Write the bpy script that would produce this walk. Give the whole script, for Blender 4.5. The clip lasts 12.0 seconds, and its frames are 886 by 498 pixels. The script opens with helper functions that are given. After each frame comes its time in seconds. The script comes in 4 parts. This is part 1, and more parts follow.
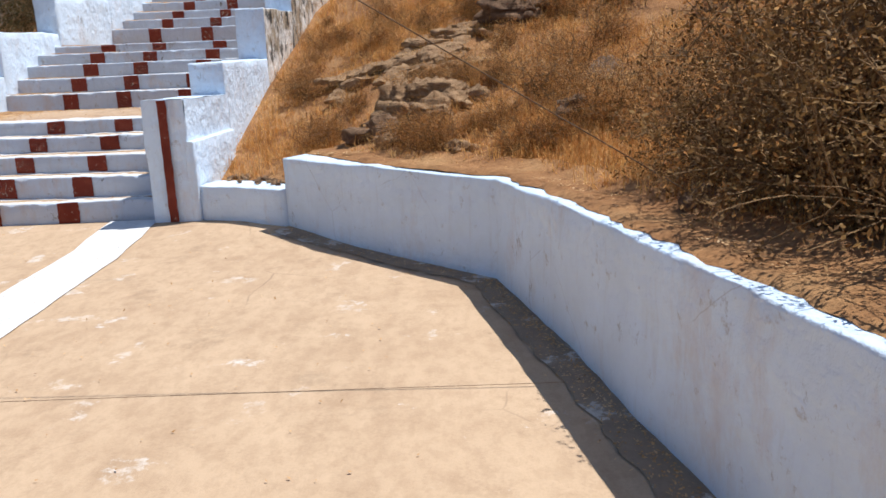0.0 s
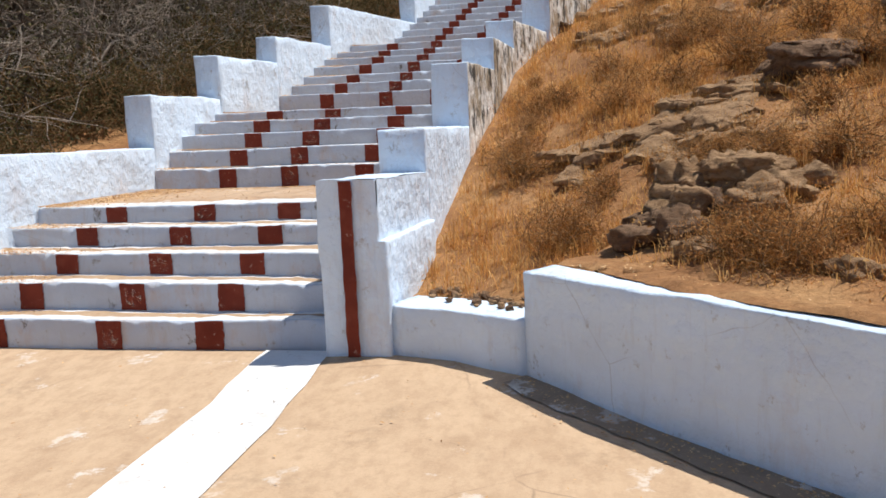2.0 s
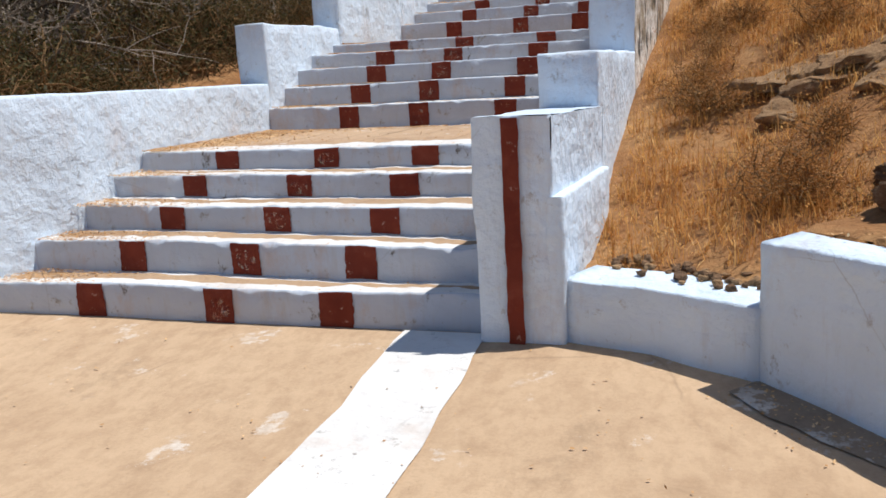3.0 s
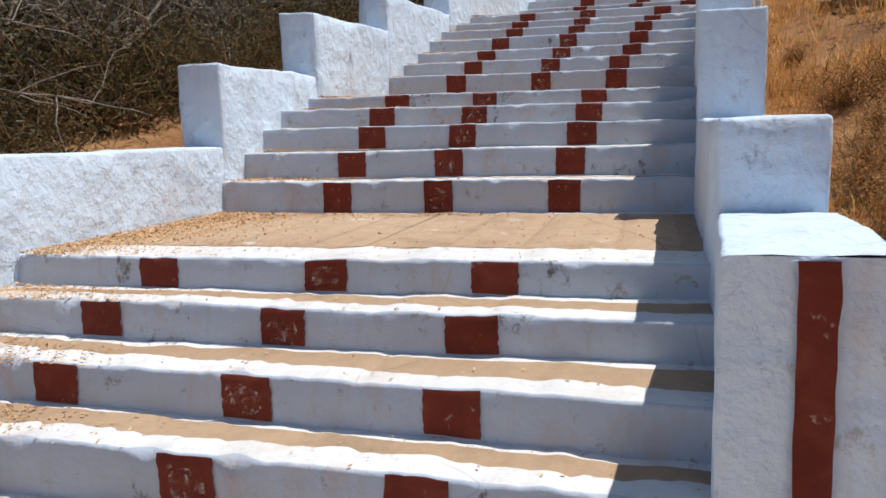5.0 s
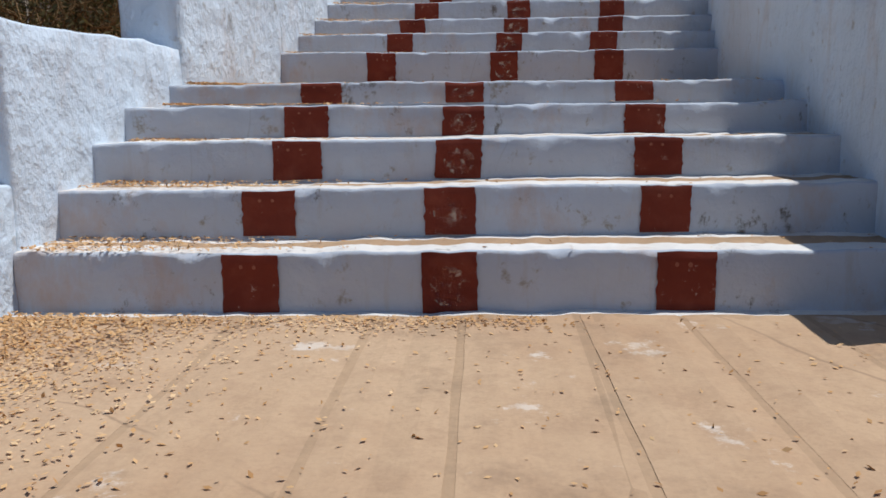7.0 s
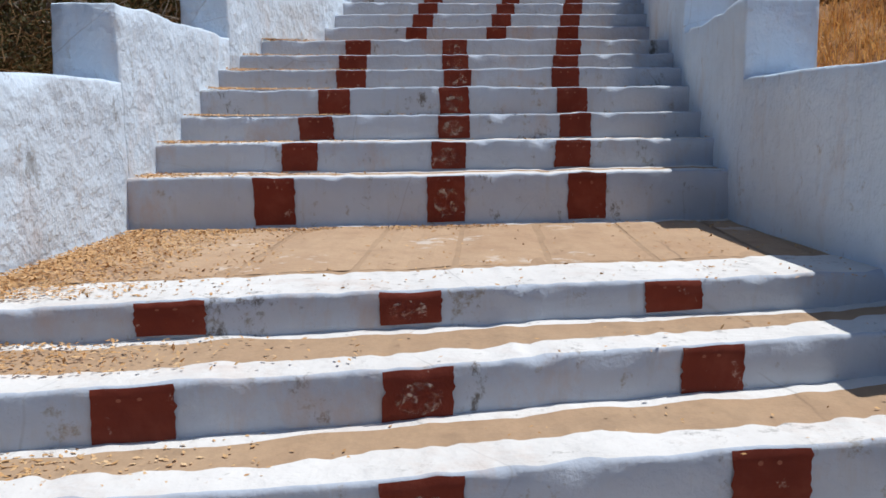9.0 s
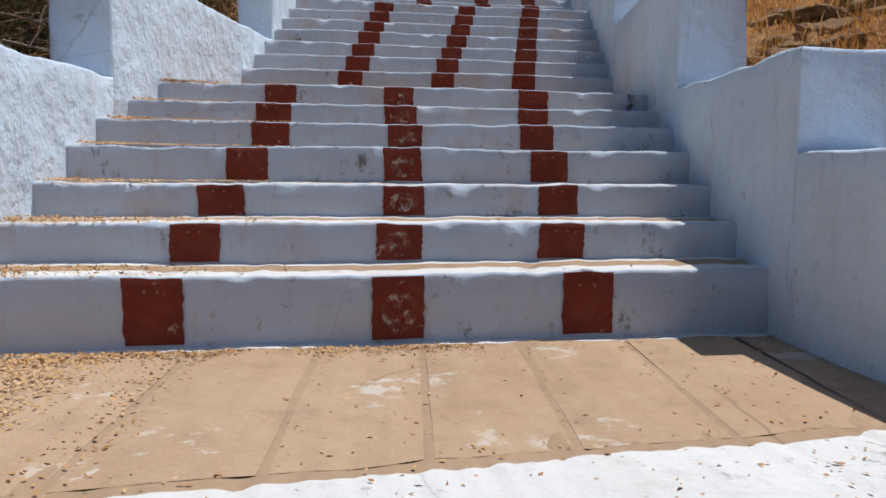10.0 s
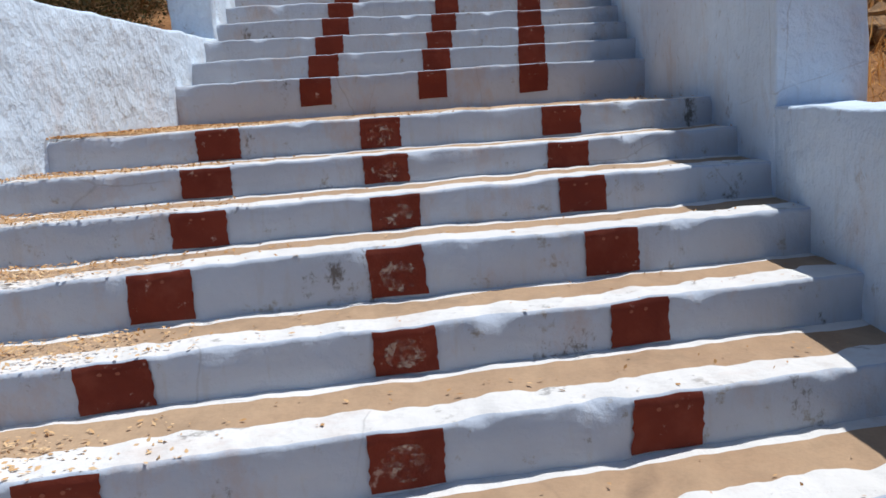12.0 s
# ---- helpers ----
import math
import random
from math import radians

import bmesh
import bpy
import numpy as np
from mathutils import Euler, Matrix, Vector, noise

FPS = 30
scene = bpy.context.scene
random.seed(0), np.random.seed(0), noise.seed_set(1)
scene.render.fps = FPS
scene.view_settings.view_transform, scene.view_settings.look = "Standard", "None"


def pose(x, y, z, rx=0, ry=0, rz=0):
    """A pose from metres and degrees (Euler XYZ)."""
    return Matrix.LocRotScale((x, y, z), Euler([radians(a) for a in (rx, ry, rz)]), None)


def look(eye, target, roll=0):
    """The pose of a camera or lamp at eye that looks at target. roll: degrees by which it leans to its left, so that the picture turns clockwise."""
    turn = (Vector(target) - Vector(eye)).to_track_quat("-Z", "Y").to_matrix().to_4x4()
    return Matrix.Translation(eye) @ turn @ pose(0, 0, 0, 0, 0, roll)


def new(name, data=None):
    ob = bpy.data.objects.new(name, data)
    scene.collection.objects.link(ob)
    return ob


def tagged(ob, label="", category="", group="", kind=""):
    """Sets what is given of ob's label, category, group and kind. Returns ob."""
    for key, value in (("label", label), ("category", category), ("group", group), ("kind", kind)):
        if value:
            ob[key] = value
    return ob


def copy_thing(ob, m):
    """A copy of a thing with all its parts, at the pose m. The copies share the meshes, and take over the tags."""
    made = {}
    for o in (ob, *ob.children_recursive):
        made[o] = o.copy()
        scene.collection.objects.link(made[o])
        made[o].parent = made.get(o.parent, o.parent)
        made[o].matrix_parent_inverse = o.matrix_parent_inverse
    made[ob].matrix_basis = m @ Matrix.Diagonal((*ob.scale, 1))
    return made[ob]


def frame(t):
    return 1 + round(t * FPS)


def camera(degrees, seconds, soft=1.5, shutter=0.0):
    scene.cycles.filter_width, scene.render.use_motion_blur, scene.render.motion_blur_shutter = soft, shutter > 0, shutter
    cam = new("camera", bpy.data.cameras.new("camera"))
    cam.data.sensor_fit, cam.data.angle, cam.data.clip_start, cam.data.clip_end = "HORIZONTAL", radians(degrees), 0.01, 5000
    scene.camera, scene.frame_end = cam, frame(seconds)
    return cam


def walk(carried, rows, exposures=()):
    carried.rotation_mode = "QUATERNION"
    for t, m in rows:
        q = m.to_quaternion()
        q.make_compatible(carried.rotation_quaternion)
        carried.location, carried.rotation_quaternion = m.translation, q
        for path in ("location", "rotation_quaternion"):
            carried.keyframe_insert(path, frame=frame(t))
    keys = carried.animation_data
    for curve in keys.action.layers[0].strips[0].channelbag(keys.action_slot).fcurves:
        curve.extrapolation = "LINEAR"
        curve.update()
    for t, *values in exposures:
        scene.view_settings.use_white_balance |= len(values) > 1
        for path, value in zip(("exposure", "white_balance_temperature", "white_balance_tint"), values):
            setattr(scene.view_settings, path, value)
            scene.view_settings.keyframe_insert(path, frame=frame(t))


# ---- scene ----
# the camera and its walk
cam = camera(56.0, 12.0, soft=1.6)
PATH = [
    (0, (1.164, -0.143, 1.547), (1.141, 1.799, 1.069), -2.3),
    (0.5, (0.944, 0.530, 1.550), (0.867, 2.500, 1.216), -2.0),
    (1, (0.708, 1.068, 1.537), (0.608, 3.045, 1.253), -4.3),
    (1.5, (0.352, 1.928, 1.515), (0.147, 3.902, 1.262), -3.0),
    (2, (0.076, 2.550, 1.460), (-0.281, 4.496, 1.168), -2.3),
    (2.5, (-0.213, 3.111, 1.414), (-0.708, 5.015, 1.055), -2.8),
    (3, (-0.544, 3.650, 1.385), (-1.150, 5.509, 0.965), -3.2),
    (3.2, (-0.684, 3.840, 1.363), (-1.318, 5.680, 0.908), -3.2),
    (4.8, (-1.665, 5.564, 1.426), (-2.186, 7.449, 1.017), -1.8),
    (5, (-1.830, 5.751, 1.434), (-2.293, 7.675, 1.149), -1.4),
    (5.5, (-2.237, 6.322, 1.417), (-2.600, 8.266, 1.119), -3.9),
    (6, (-2.585, 7.042, 1.415), (-2.856, 8.996, 1.085), -3.0),
    (6.5, (-2.893, 7.675, 1.449), (-3.047, 9.637, 1.094), -1.2),
    (7, (-3.073, 8.251, 1.610), (-3.143, 10.220, 1.269), -0.6),
    (7.2, (-3.189, 8.406, 1.624), (-3.183, 10.383, 1.314), 0.2),
    (8.8, (-3.246, 9.832, 2.222), (-3.103, 11.791, 1.847), -0.4),
    (9, (-3.228, 10.068, 2.273), (-3.059, 12.037, 1.964), -0.6),
    (9.5, (-3.214, 10.691, 2.360), (-2.969, 12.655, 2.071), -0.6),
    (10, (-3.222, 11.305, 2.407), (-2.871, 13.263, 2.199), 0.6),
    (10.5, (-3.096, 11.624, 2.495), (-2.801, 13.596, 2.336), -0.7),
    (11, (-3.089, 11.982, 2.709), (-2.610, 13.917, 2.549), 3.5),
    (11.5, (-3.066, 12.362, 2.829), (-2.685, 14.311, 2.598), -2.4),
    (12, (-3.030, 12.807, 2.960), (-2.665, 14.742, 2.612), -3.8),
]
walk(cam, [(t, look(eye, target, roll)) for t, eye, target, roll in PATH],
     [(0, 0.05, 6000, 10), (2, 0.00, 6300, 10), (3, -0.18, 6300, 10), (5, -0.24, 6230, 10), (5.5, -0.29, 6220, 10), (6.5, -0.38, 6150, 10), (7, -0.49, 6150, 10), (9, -0.39, 6120, 10), (9.5, -0.38, 6100, 10), (10, -0.46, 6120, 10), (10.5, -0.30, 5900, 10), (11, -0.13, 5680, 10), (11.5, -0.18, 5850, 10), (12, -0.31, 6050, 10)])

# world, sun and exposure
SUN = Vector((0.40, 0.17, 1.0)).normalized()
world = bpy.data.worlds.new("sky")
scene.world = world
world.use_nodes = True
wn = world.node_tree
sky = wn.nodes.new("ShaderNodeTexSky")
sky.sky_type = "NISHITA"
sky.sun_disc = False
sky.sun_elevation = math.asin(SUN.z)
sky.sun_rotation = math.atan2(SUN.x, SUN.y)
sky.air_density, sky.dust_density, sky.ozone_density = 1.0, 0.4, 2.5
wn.nodes["Background"].inputs["Strength"].default_value = 0.096
wn.links.new(sky.outputs[0], wn.nodes["Background"].inputs["Color"])
sun = new("sun", bpy.data.lights.new("sun", "SUN"))
sun.data.energy, sun.data.angle, sun.data.color = 5.0, radians(0.53), (1.0, 0.95, 0.88)
sun.matrix_world = look(SUN * 60, (0, 0, 0))


# materials
def nodes_of(name, rough=0.9):
    m = bpy.data.materials.new(name)
    m.use_nodes = True
    t = m.node_tree
    b = t.nodes["Principled BSDF"]
    b.inputs["Roughness"].default_value = rough
    b.inputs["Specular IOR Level"].default_value = 0.25
    return m, t, b


def noise_tex(t, scale, detail=5.0, rough=0.6, stretch=None, obj=False):
    c = t.nodes.new("ShaderNodeTexCoord")
    n = t.nodes.new("ShaderNodeTexNoise")
    n.inputs["Scale"].default_value = scale
    n.inputs["Detail"].default_value = detail
    n.inputs["Roughness"].default_value = rough
    if obj:
        src = c.outputs["Object"]
    else:
        src = t.nodes.new("ShaderNodeNewGeometry").outputs["Position"]
    if stretch:
        mp = t.nodes.new("ShaderNodeMapping")
        mp.inputs["Scale"].default_value = stretch
        t.links.new(src, mp.inputs["Vector"])
        src = mp.outputs[0]
    t.links.new(src, n.inputs["Vector"])
    return n.outputs["Fac"]


def ramp(t, fac, stops):
    r = t.nodes.new("ShaderNodeValToRGB")
    while len(r.color_ramp.elements) < len(stops):
        r.color_ramp.elements.new(0.5)
    for e, (p, c) in zip(r.color_ramp.elements, stops):
        e.position = p
        e.color = (*c, 1) if not isinstance(c, float) else (c, c, c, 1)
    t.links.new(fac, r.inputs[0])
    return r.outputs[0]


def mix(t, fac, a, b, mode="MIX"):
    n = t.nodes.new("ShaderNodeMix")
    n.data_type, n.blend_type = "RGBA", mode
    for sock, v in ((n.inputs[0], fac), (n.inputs[6], a), (n.inputs[7], b)):
        if hasattr(v, "is_linked"):
            t.links.new(v, sock)
        elif isinstance(v, (int, float)):
            sock.default_value = v
        else:
            sock.default_value = (*v, 1)
    return n.outputs[2]


def bump(t, b, heights):
    prev = None
    for fac, strength, dist in heights:
        n = t.nodes.new("ShaderNodeBump")
        n.inputs["Strength"].default_value, n.inputs["Distance"].default_value = strength, dist
        t.links.new(fac, n.inputs["Height"])
        if prev:
            t.links.new(prev, n.inputs["Normal"])
        prev = n.outputs[0]
    t.links.new(prev, b.inputs["Normal"])


def cracks(t, col, scale, tone, amount=0.85):
    """Fine wandering cracks, broken up into stretches."""
    g = t.nodes.new("ShaderNodeNewGeometry").outputs["Position"]
    n = t.nodes.new("ShaderNodeTexNoise")
    n.inputs["Scale"].default_value, n.inputs["Detail"].default_value = scale * 2.5, 6
    t.links.new(g, n.inputs["Vector"])
    warp = mix(t, 0.10 / scale, g, n.outputs["Color"], "ADD")
    v = t.nodes.new("ShaderNodeTexVoronoi")
    v.feature = "DISTANCE_TO_EDGE"
    v.inputs["Scale"].default_value = scale
    t.links.new(warp, v.inputs["Vector"])
    thin = ramp(t, v.outputs["Distance"], [(0.0, 1.0), (0.004 * scale, 0.0)])
    some = ramp(t, noise_tex(t, scale * 1.3, 4, 0.6), [(0.50, 0.0), (0.58, amount)])
    return mix(t, mix(t, 1.0, thin, some, "MULTIPLY"), col, tone)


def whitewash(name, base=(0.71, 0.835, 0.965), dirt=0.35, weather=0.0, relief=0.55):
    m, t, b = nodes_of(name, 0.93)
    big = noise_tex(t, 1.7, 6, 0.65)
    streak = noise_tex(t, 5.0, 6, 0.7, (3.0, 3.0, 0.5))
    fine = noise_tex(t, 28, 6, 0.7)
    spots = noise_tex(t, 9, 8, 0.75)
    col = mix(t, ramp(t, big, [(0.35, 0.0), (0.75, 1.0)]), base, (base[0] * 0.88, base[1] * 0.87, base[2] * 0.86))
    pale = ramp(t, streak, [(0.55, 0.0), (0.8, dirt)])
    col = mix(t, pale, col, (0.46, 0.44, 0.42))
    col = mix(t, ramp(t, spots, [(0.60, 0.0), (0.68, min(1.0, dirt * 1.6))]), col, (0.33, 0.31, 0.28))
    scuffs = noise_tex(t, 3.1, 10, 0.8, (1.0, 1.0, 0.7))
    col = mix(t, ramp(t, scuffs, [(0.605, 0.0), (0.66, min(1.0, dirt * 1.7))]), col, (0.17, 0.16, 0.15))
    rust = noise_tex(t, 1.9, 8, 0.7, (1.4, 1.4, 0.8))
    col = mix(t, ramp(t, rust, [(0.54, 0.0), (0.72, dirt * 0.9)]), col, (0.52, 0.36, 0.26))
    if weather:
        w = noise_tex(t, 2.6, 9, 0.72)
        col = mix(t, ramp(t, w, [(0.45, 0.0), (0.56, weather)]), col, (0.33, 0.26, 0.17))
        w2 = noise_tex(t, 5.5, 9, 0.75, (1, 1, 0.6))
        col = mix(t, ramp(t, w2, [(0.50, 0.0), (0.58, weather)]), col, (0.035, 0.033, 0.03))
    t.links.new(col, b.inputs["Base Color"])
    if not weather:
        col = cracks(t, col, 0.9, (0.26, 0.25, 0.24), 0.35)
        t.links.new(col, b.inputs["Base Color"])
    bump(t, b, [(noise_tex(t, 5, 6, 0.6), relief * 0.75, 0.06), (noise_tex(t, 9, 5, 0.55), relief * 1.1, 0.045), (fine, 0.3, 0.007)])
    return m


def concrete(name, base, light, dark, marks=0.0, rare=0.61, swirls=0.4):
    m, t, b = nodes_of(name, 0.92)
    big = noise_tex(t, 0.9, 5, 0.6)
    mid = noise_tex(t, 4.5, 8, 0.7)
    fine = noise_tex(t, 60, 5, 0.7)
    col = mix(t, ramp(t, big, [(0.35, 0.0), (0.68, 1.0)]), base, light)
    col = mix(t, ramp(t, mid, [(0.52, 0.0), (0.75, 0.7)]), col, dark)
    col = mix(t, ramp(t, fine, [(0.45, 0.0), (0.8, 0.35)]), col, (dark[0] * 0.8, dark[1] * 0.8, dark[2] * 0.8))
    if marks:
        w = noise_tex(t, 2.3, 9, 0.7)
        col = mix(t, ramp(t, w, [(rare, 0.0), (rare + 0.04, marks)]), col, (0.74, 0.68, 0.6))
    swirl = noise_tex(t, 7, 4, 0.5, (1.0, 0.45, 1.0))
    col = mix(t, ramp(t, swirl, [(0.42, 0.0), (0.62, swirls)]), col, light)
    ripple = noise_tex(t, 16, 6, 0.65, (1.0, 0.6, 1.0))
    col = mix(t, ramp(t, ripple, [(0.46, 0.0), (0.60, swirls * 0.45)]), col, dark)
    col = cracks(t, col, 0.5, (0.22, 0.15, 0.10), 0.55)
    stain = noise_tex(t, 1.5, 6, 0.75)
    col = mix(t, ramp(t, stain, [(0.58, 0.0), (0.72, 0.45)]), col, (dark[0] * 0.62, dark[1] * 0.66, dark[2] * 0.7))
    t.links.new(col, b.inputs["Base Color"])
    bump(t, b, [(mid, 0.3, 0.02), (swirl, 0.25, 0.02), (fine, 0.4, 0.004)])
    return m


def red_oxide():
    m, t, b = nodes_of("red_oxide_paint", 0.8)
    n = noise_tex(t, 3.5, 5, 0.6)
    chips = noise_tex(t, 17, 9, 0.72)
    col = mix(t, ramp(t, n, [(0.3, 0.0), (0.75, 1.0)]), (0.20, 0.036, 0.018), (0.13, 0.022, 0.012))
    col = mix(t, ramp(t, noise_tex(t, 9, 6, 0.6), [(0.5, 0.0), (0.8, 0.35)]), col, (0.33, 0.10, 0.06))
    col = mix(t, ramp(t, chips, [(0.62, 0.0), (0.68, 0.6)]), col, (0.60, 0.46, 0.37))
    t.links.new(col, b.inputs["Base Color"])
    bump(t, b, [(noise_tex(t, 14, 7, 0.62), 0.4, 0.02), (chips, 0.3, 0.004)])
    return m


def earth(name, stops, scale=1.2, strength=0.7):
    m, t, b = nodes_of(name, 0.95)
    a = noise_tex(t, scale, 7, 0.65)
    f = noise_tex(t, scale * 14, 7, 0.7)
    col = ramp(t, a, stops)
    col = mix(t, ramp(t, f, [(0.4, 0.0), (0.75, 0.6)]), col, tuple(0.45 * v for v in stops[0][1]))
    t.links.new(col, b.inputs["Base Color"])
    bump(t, b, [(a, 0.4, 0.15), (f, strength, 0.03)])
    return m


def island(name, stops, rough=0.8, translucent=0.0, mottle=(0.9, 4, 0.6)):
    """Colour that varies from blade to blade or leaf to leaf."""
    m, t, b = nodes_of(name, rough)
    g = t.nodes.new("ShaderNodeNewGeometry")
    patch = noise_tex(t, *mottle)
    add = t.nodes.new("ShaderNodeMath")
    add.operation = "MULTIPLY_ADD"
    t.links.new(g.outputs["Random Per Island"], add.inputs[0])
    add.inputs[1].default_value = 0.55
    sub = t.nodes.new("ShaderNodeMath")
    sub.operation = "MULTIPLY_ADD"
    t.links.new(patch, sub.inputs[0])
    sub.inputs[1].default_value, sub.inputs[2].default_value = 1.7, -0.62
    t.links.new(sub.outputs[0], add.inputs[2])
    col = ramp(t, add.outputs[0], stops)
    t.links.new(col, b.inputs["Base Color"])
    if translucent:
        tr = t.nodes.new("ShaderNodeBsdfTranslucent")
        t.links.new(col, tr.inputs[0])
        mx = t.nodes.new("ShaderNodeMixShader")
        mx.inputs[0].default_value = translucent
        t.links.new(b.outputs[0], mx.inputs[1])
        t.links.new(tr.outputs[0], mx.inputs[2])
        t.links.new(mx.outputs[0], t.nodes["Material Output"].inputs[0])
    return m


def rock_mat(name, a, c, dark):
    m, t, b = nodes_of(name, 0.93)
    lay = noise_tex(t, 3.0, 8, 0.7, (1.0, 1.0, 4.0))
    fine = noise_tex(t, 22, 8, 0.72)
    col = mix(t, ramp(t, lay, [(0.35, 0.0), (0.65, 1.0)]), a, c)
    col = mix(t, ramp(t, fine, [(0.5, 0.0), (0.72, 0.75)]), col, dark)
    t.links.new(col, b.inputs["Base Color"])
    bump(t, b, [(lay, 0.8, 0.08), (fine, 0.7, 0.02)])
    return m


WHITE = whitewash("whitewash")
# riser whitewash: base darkened and blued for shade, plus real grime
WHITE_RISER_SHADE = whitewash("shaded_riser_whitewash", (0.54, 0.60, 0.685), 0.70, relief=0.28)
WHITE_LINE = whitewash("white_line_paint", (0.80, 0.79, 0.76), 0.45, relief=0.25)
WHITE_OLD = whitewash("weathered_whitewash", (0.80, 0.79, 0.74), 0.5, 0.95)
RED = red_oxide()


def chalk_paint():
    """Pale rubbed-off paint that lets the coat under it show through."""
    m, t, b = nodes_of("rubbed_chalk", 0.9)
    b.inputs["Base Color"].default_value = (0.62, 0.47, 0.38, 1)
    clear = t.nodes.new("ShaderNodeBsdfTransparent")
    mx = t.nodes.new("ShaderNodeMixShader")
    t.links.new(ramp(t, noise_tex(t, 24, 8, 0.75), [(0.50, 0.0), (0.62, 0.55)]), mx.inputs[0])
    t.links.new(clear.outputs[0], mx.inputs[1])
    t.links.new(b.outputs[0], mx.inputs[2])
    t.links.new(mx.outputs[0], t.nodes["Material Output"].inputs[0])
    return m


CHALK = chalk_paint()
DOT = nodes_of("pale_paint_dot", 0.9)[0]
DOT.node_tree.nodes["Principled BSDF"].inputs["Base Color"].default_value = (0.30, 0.105, 0.065, 1)
COURT = concrete("court_concrete", (0.50, 0.345, 0.215), (0.60, 0.43, 0.275), (0.38, 0.25, 0.15), 0.75, 0.605, 0.6)
TREAD = concrete("tread_concrete", (0.43, 0.285, 0.175), (0.50, 0.35, 0.22), (0.30, 0.21, 0.135))
SLAB = concrete("landing_stone", (0.49, 0.325, 0.20), (0.57, 0.405, 0.26), (0.36, 0.235, 0.15), 0.7, 0.60)
# dirty concrete with whitewash splashes; its dark base also holds wall shade
SHADED_GUTTER = concrete("shaded_gutter_concrete", (0.31, 0.225, 0.15), (0.39, 0.29, 0.20), (0.16, 0.115, 0.08), 0.9, 0.545)
SOIL = earth("dry_soil", [(0.3, (0.25, 0.115, 0.045)), (0.5, (0.40, 0.20, 0.08)), (0.7, (0.52, 0.30, 0.13))], 1.6)
GRASS = island("dry_grass", [(0.0, (0.24, 0.095, 0.027)), (0.35, (0.56, 0.27, 0.075)), (0.7, (0.78, 0.46, 0.155)), (1.0, (0.90, 0.68, 0.35))], 0.75, 0.40, (1.9, 9, 0.85))
ROCK = rock_mat("brown_rock", (0.26, 0.145, 0.07), (0.48, 0.305, 0.16), (0.055, 0.03, 0.016))
ROCK_DARK = rock_mat("dark_rock", (0.14, 0.08, 0.045), (0.30, 0.18, 0.10), (0.03, 0.02, 0.015))
BARK = earth("dry_bark", [(0.3, (0.08, 0.055, 0.04)), (0.7, (0.26, 0.19, 0.13))], 6, 0.9)
PALE_BARK = earth("pale_bark", [(0.3, (0.25, 0.19, 0.14)), (0.7, (0.60, 0.51, 0.41))], 5, 0.8)
TWIG = earth("grey_twig", [(0.3, (0.20, 0.115, 0.05)), (0.7, (0.42, 0.255, 0.115))], 5, 0.6)
LEAF = island("dusty_leaf", [(0.0, (0.035, 0.033, 0.013)), (0.5, (0.085, 0.075, 0.028)), (0.85, (0.15, 0.115, 0.042)), (1.0, (0.30, 0.21, 0.09))], 0.7, 0.3)
LEAF_GREEN = island("green_leaf", [(0.0, (0.05, 0.07, 0.015)), (0.6, (0.12, 0.15, 0.03)), (1.0, (0.22, 0.24, 0.05))], 0.65, 0.35)
SHRUB = island("brown_shrub_leaf", [(0.0, (0.23, 0.095, 0.028)), (0.5, (0.58, 0.28, 0.085)), (1.0, (0.82, 0.55, 0.25))], 0.8, 0.4)
THORN = island("thorn_leaf", [(0.0, (0.05, 0.028, 0.011)), (0.5, (0.17, 0.09, 0.033)), (1.0, (0.46, 0.28, 0.10))], 0.8, 0.2)
LITTER = island("straw_litter", [(0.0, (0.34, 0.17, 0.06)), (0.5, (0.60, 0.35, 0.15)), (1.0, (0.78, 0.56, 0.32))], 0.8)
CABLE = nodes_of("brown_cable", 0.7)[0]
CABLE.node_tree.nodes["Principled BSDF"].inputs["Base Color"].default_value = (0.12, 0.07, 0.035, 1)


# helpers for meshes
def n3(x, y, z, s=1.0):
    return noise.noise(Vector((x * s, y * s, z * s)))


def mesh_ob(name, verts, faces, mats, index=None, parent=None, smooth=True):
    me = bpy.data.meshes.new(name)
    me.from_pydata([tuple(v) for v in verts], [], faces)
    for m in mats if isinstance(mats, (list, tuple)) else (mats,):
        me.materials.append(m)
    if index is not None:
        me.polygons.foreach_set("material_index", index)
    me.polygons.foreach_set("use_smooth", [smooth] * len(me.polygons))
    me.update()
    ob = new(name, me)
    if parent:
        ob.parent = parent
    return ob


def part(name, bm, material, parent, label=""):
    me = bpy.data.meshes.new(name)
    bm.to_mesh(me)
    bm.free()
    me.materials.append(material)
    me.polygons.foreach_set("use_smooth", [True] * len(me.polygons))
    ob = new(name, me)
    ob.parent = parent
    return tagged(ob, label)


def along(knots, y):
    ys, xs = zip(*knots)
    return float(np.interp(y, ys, xs))


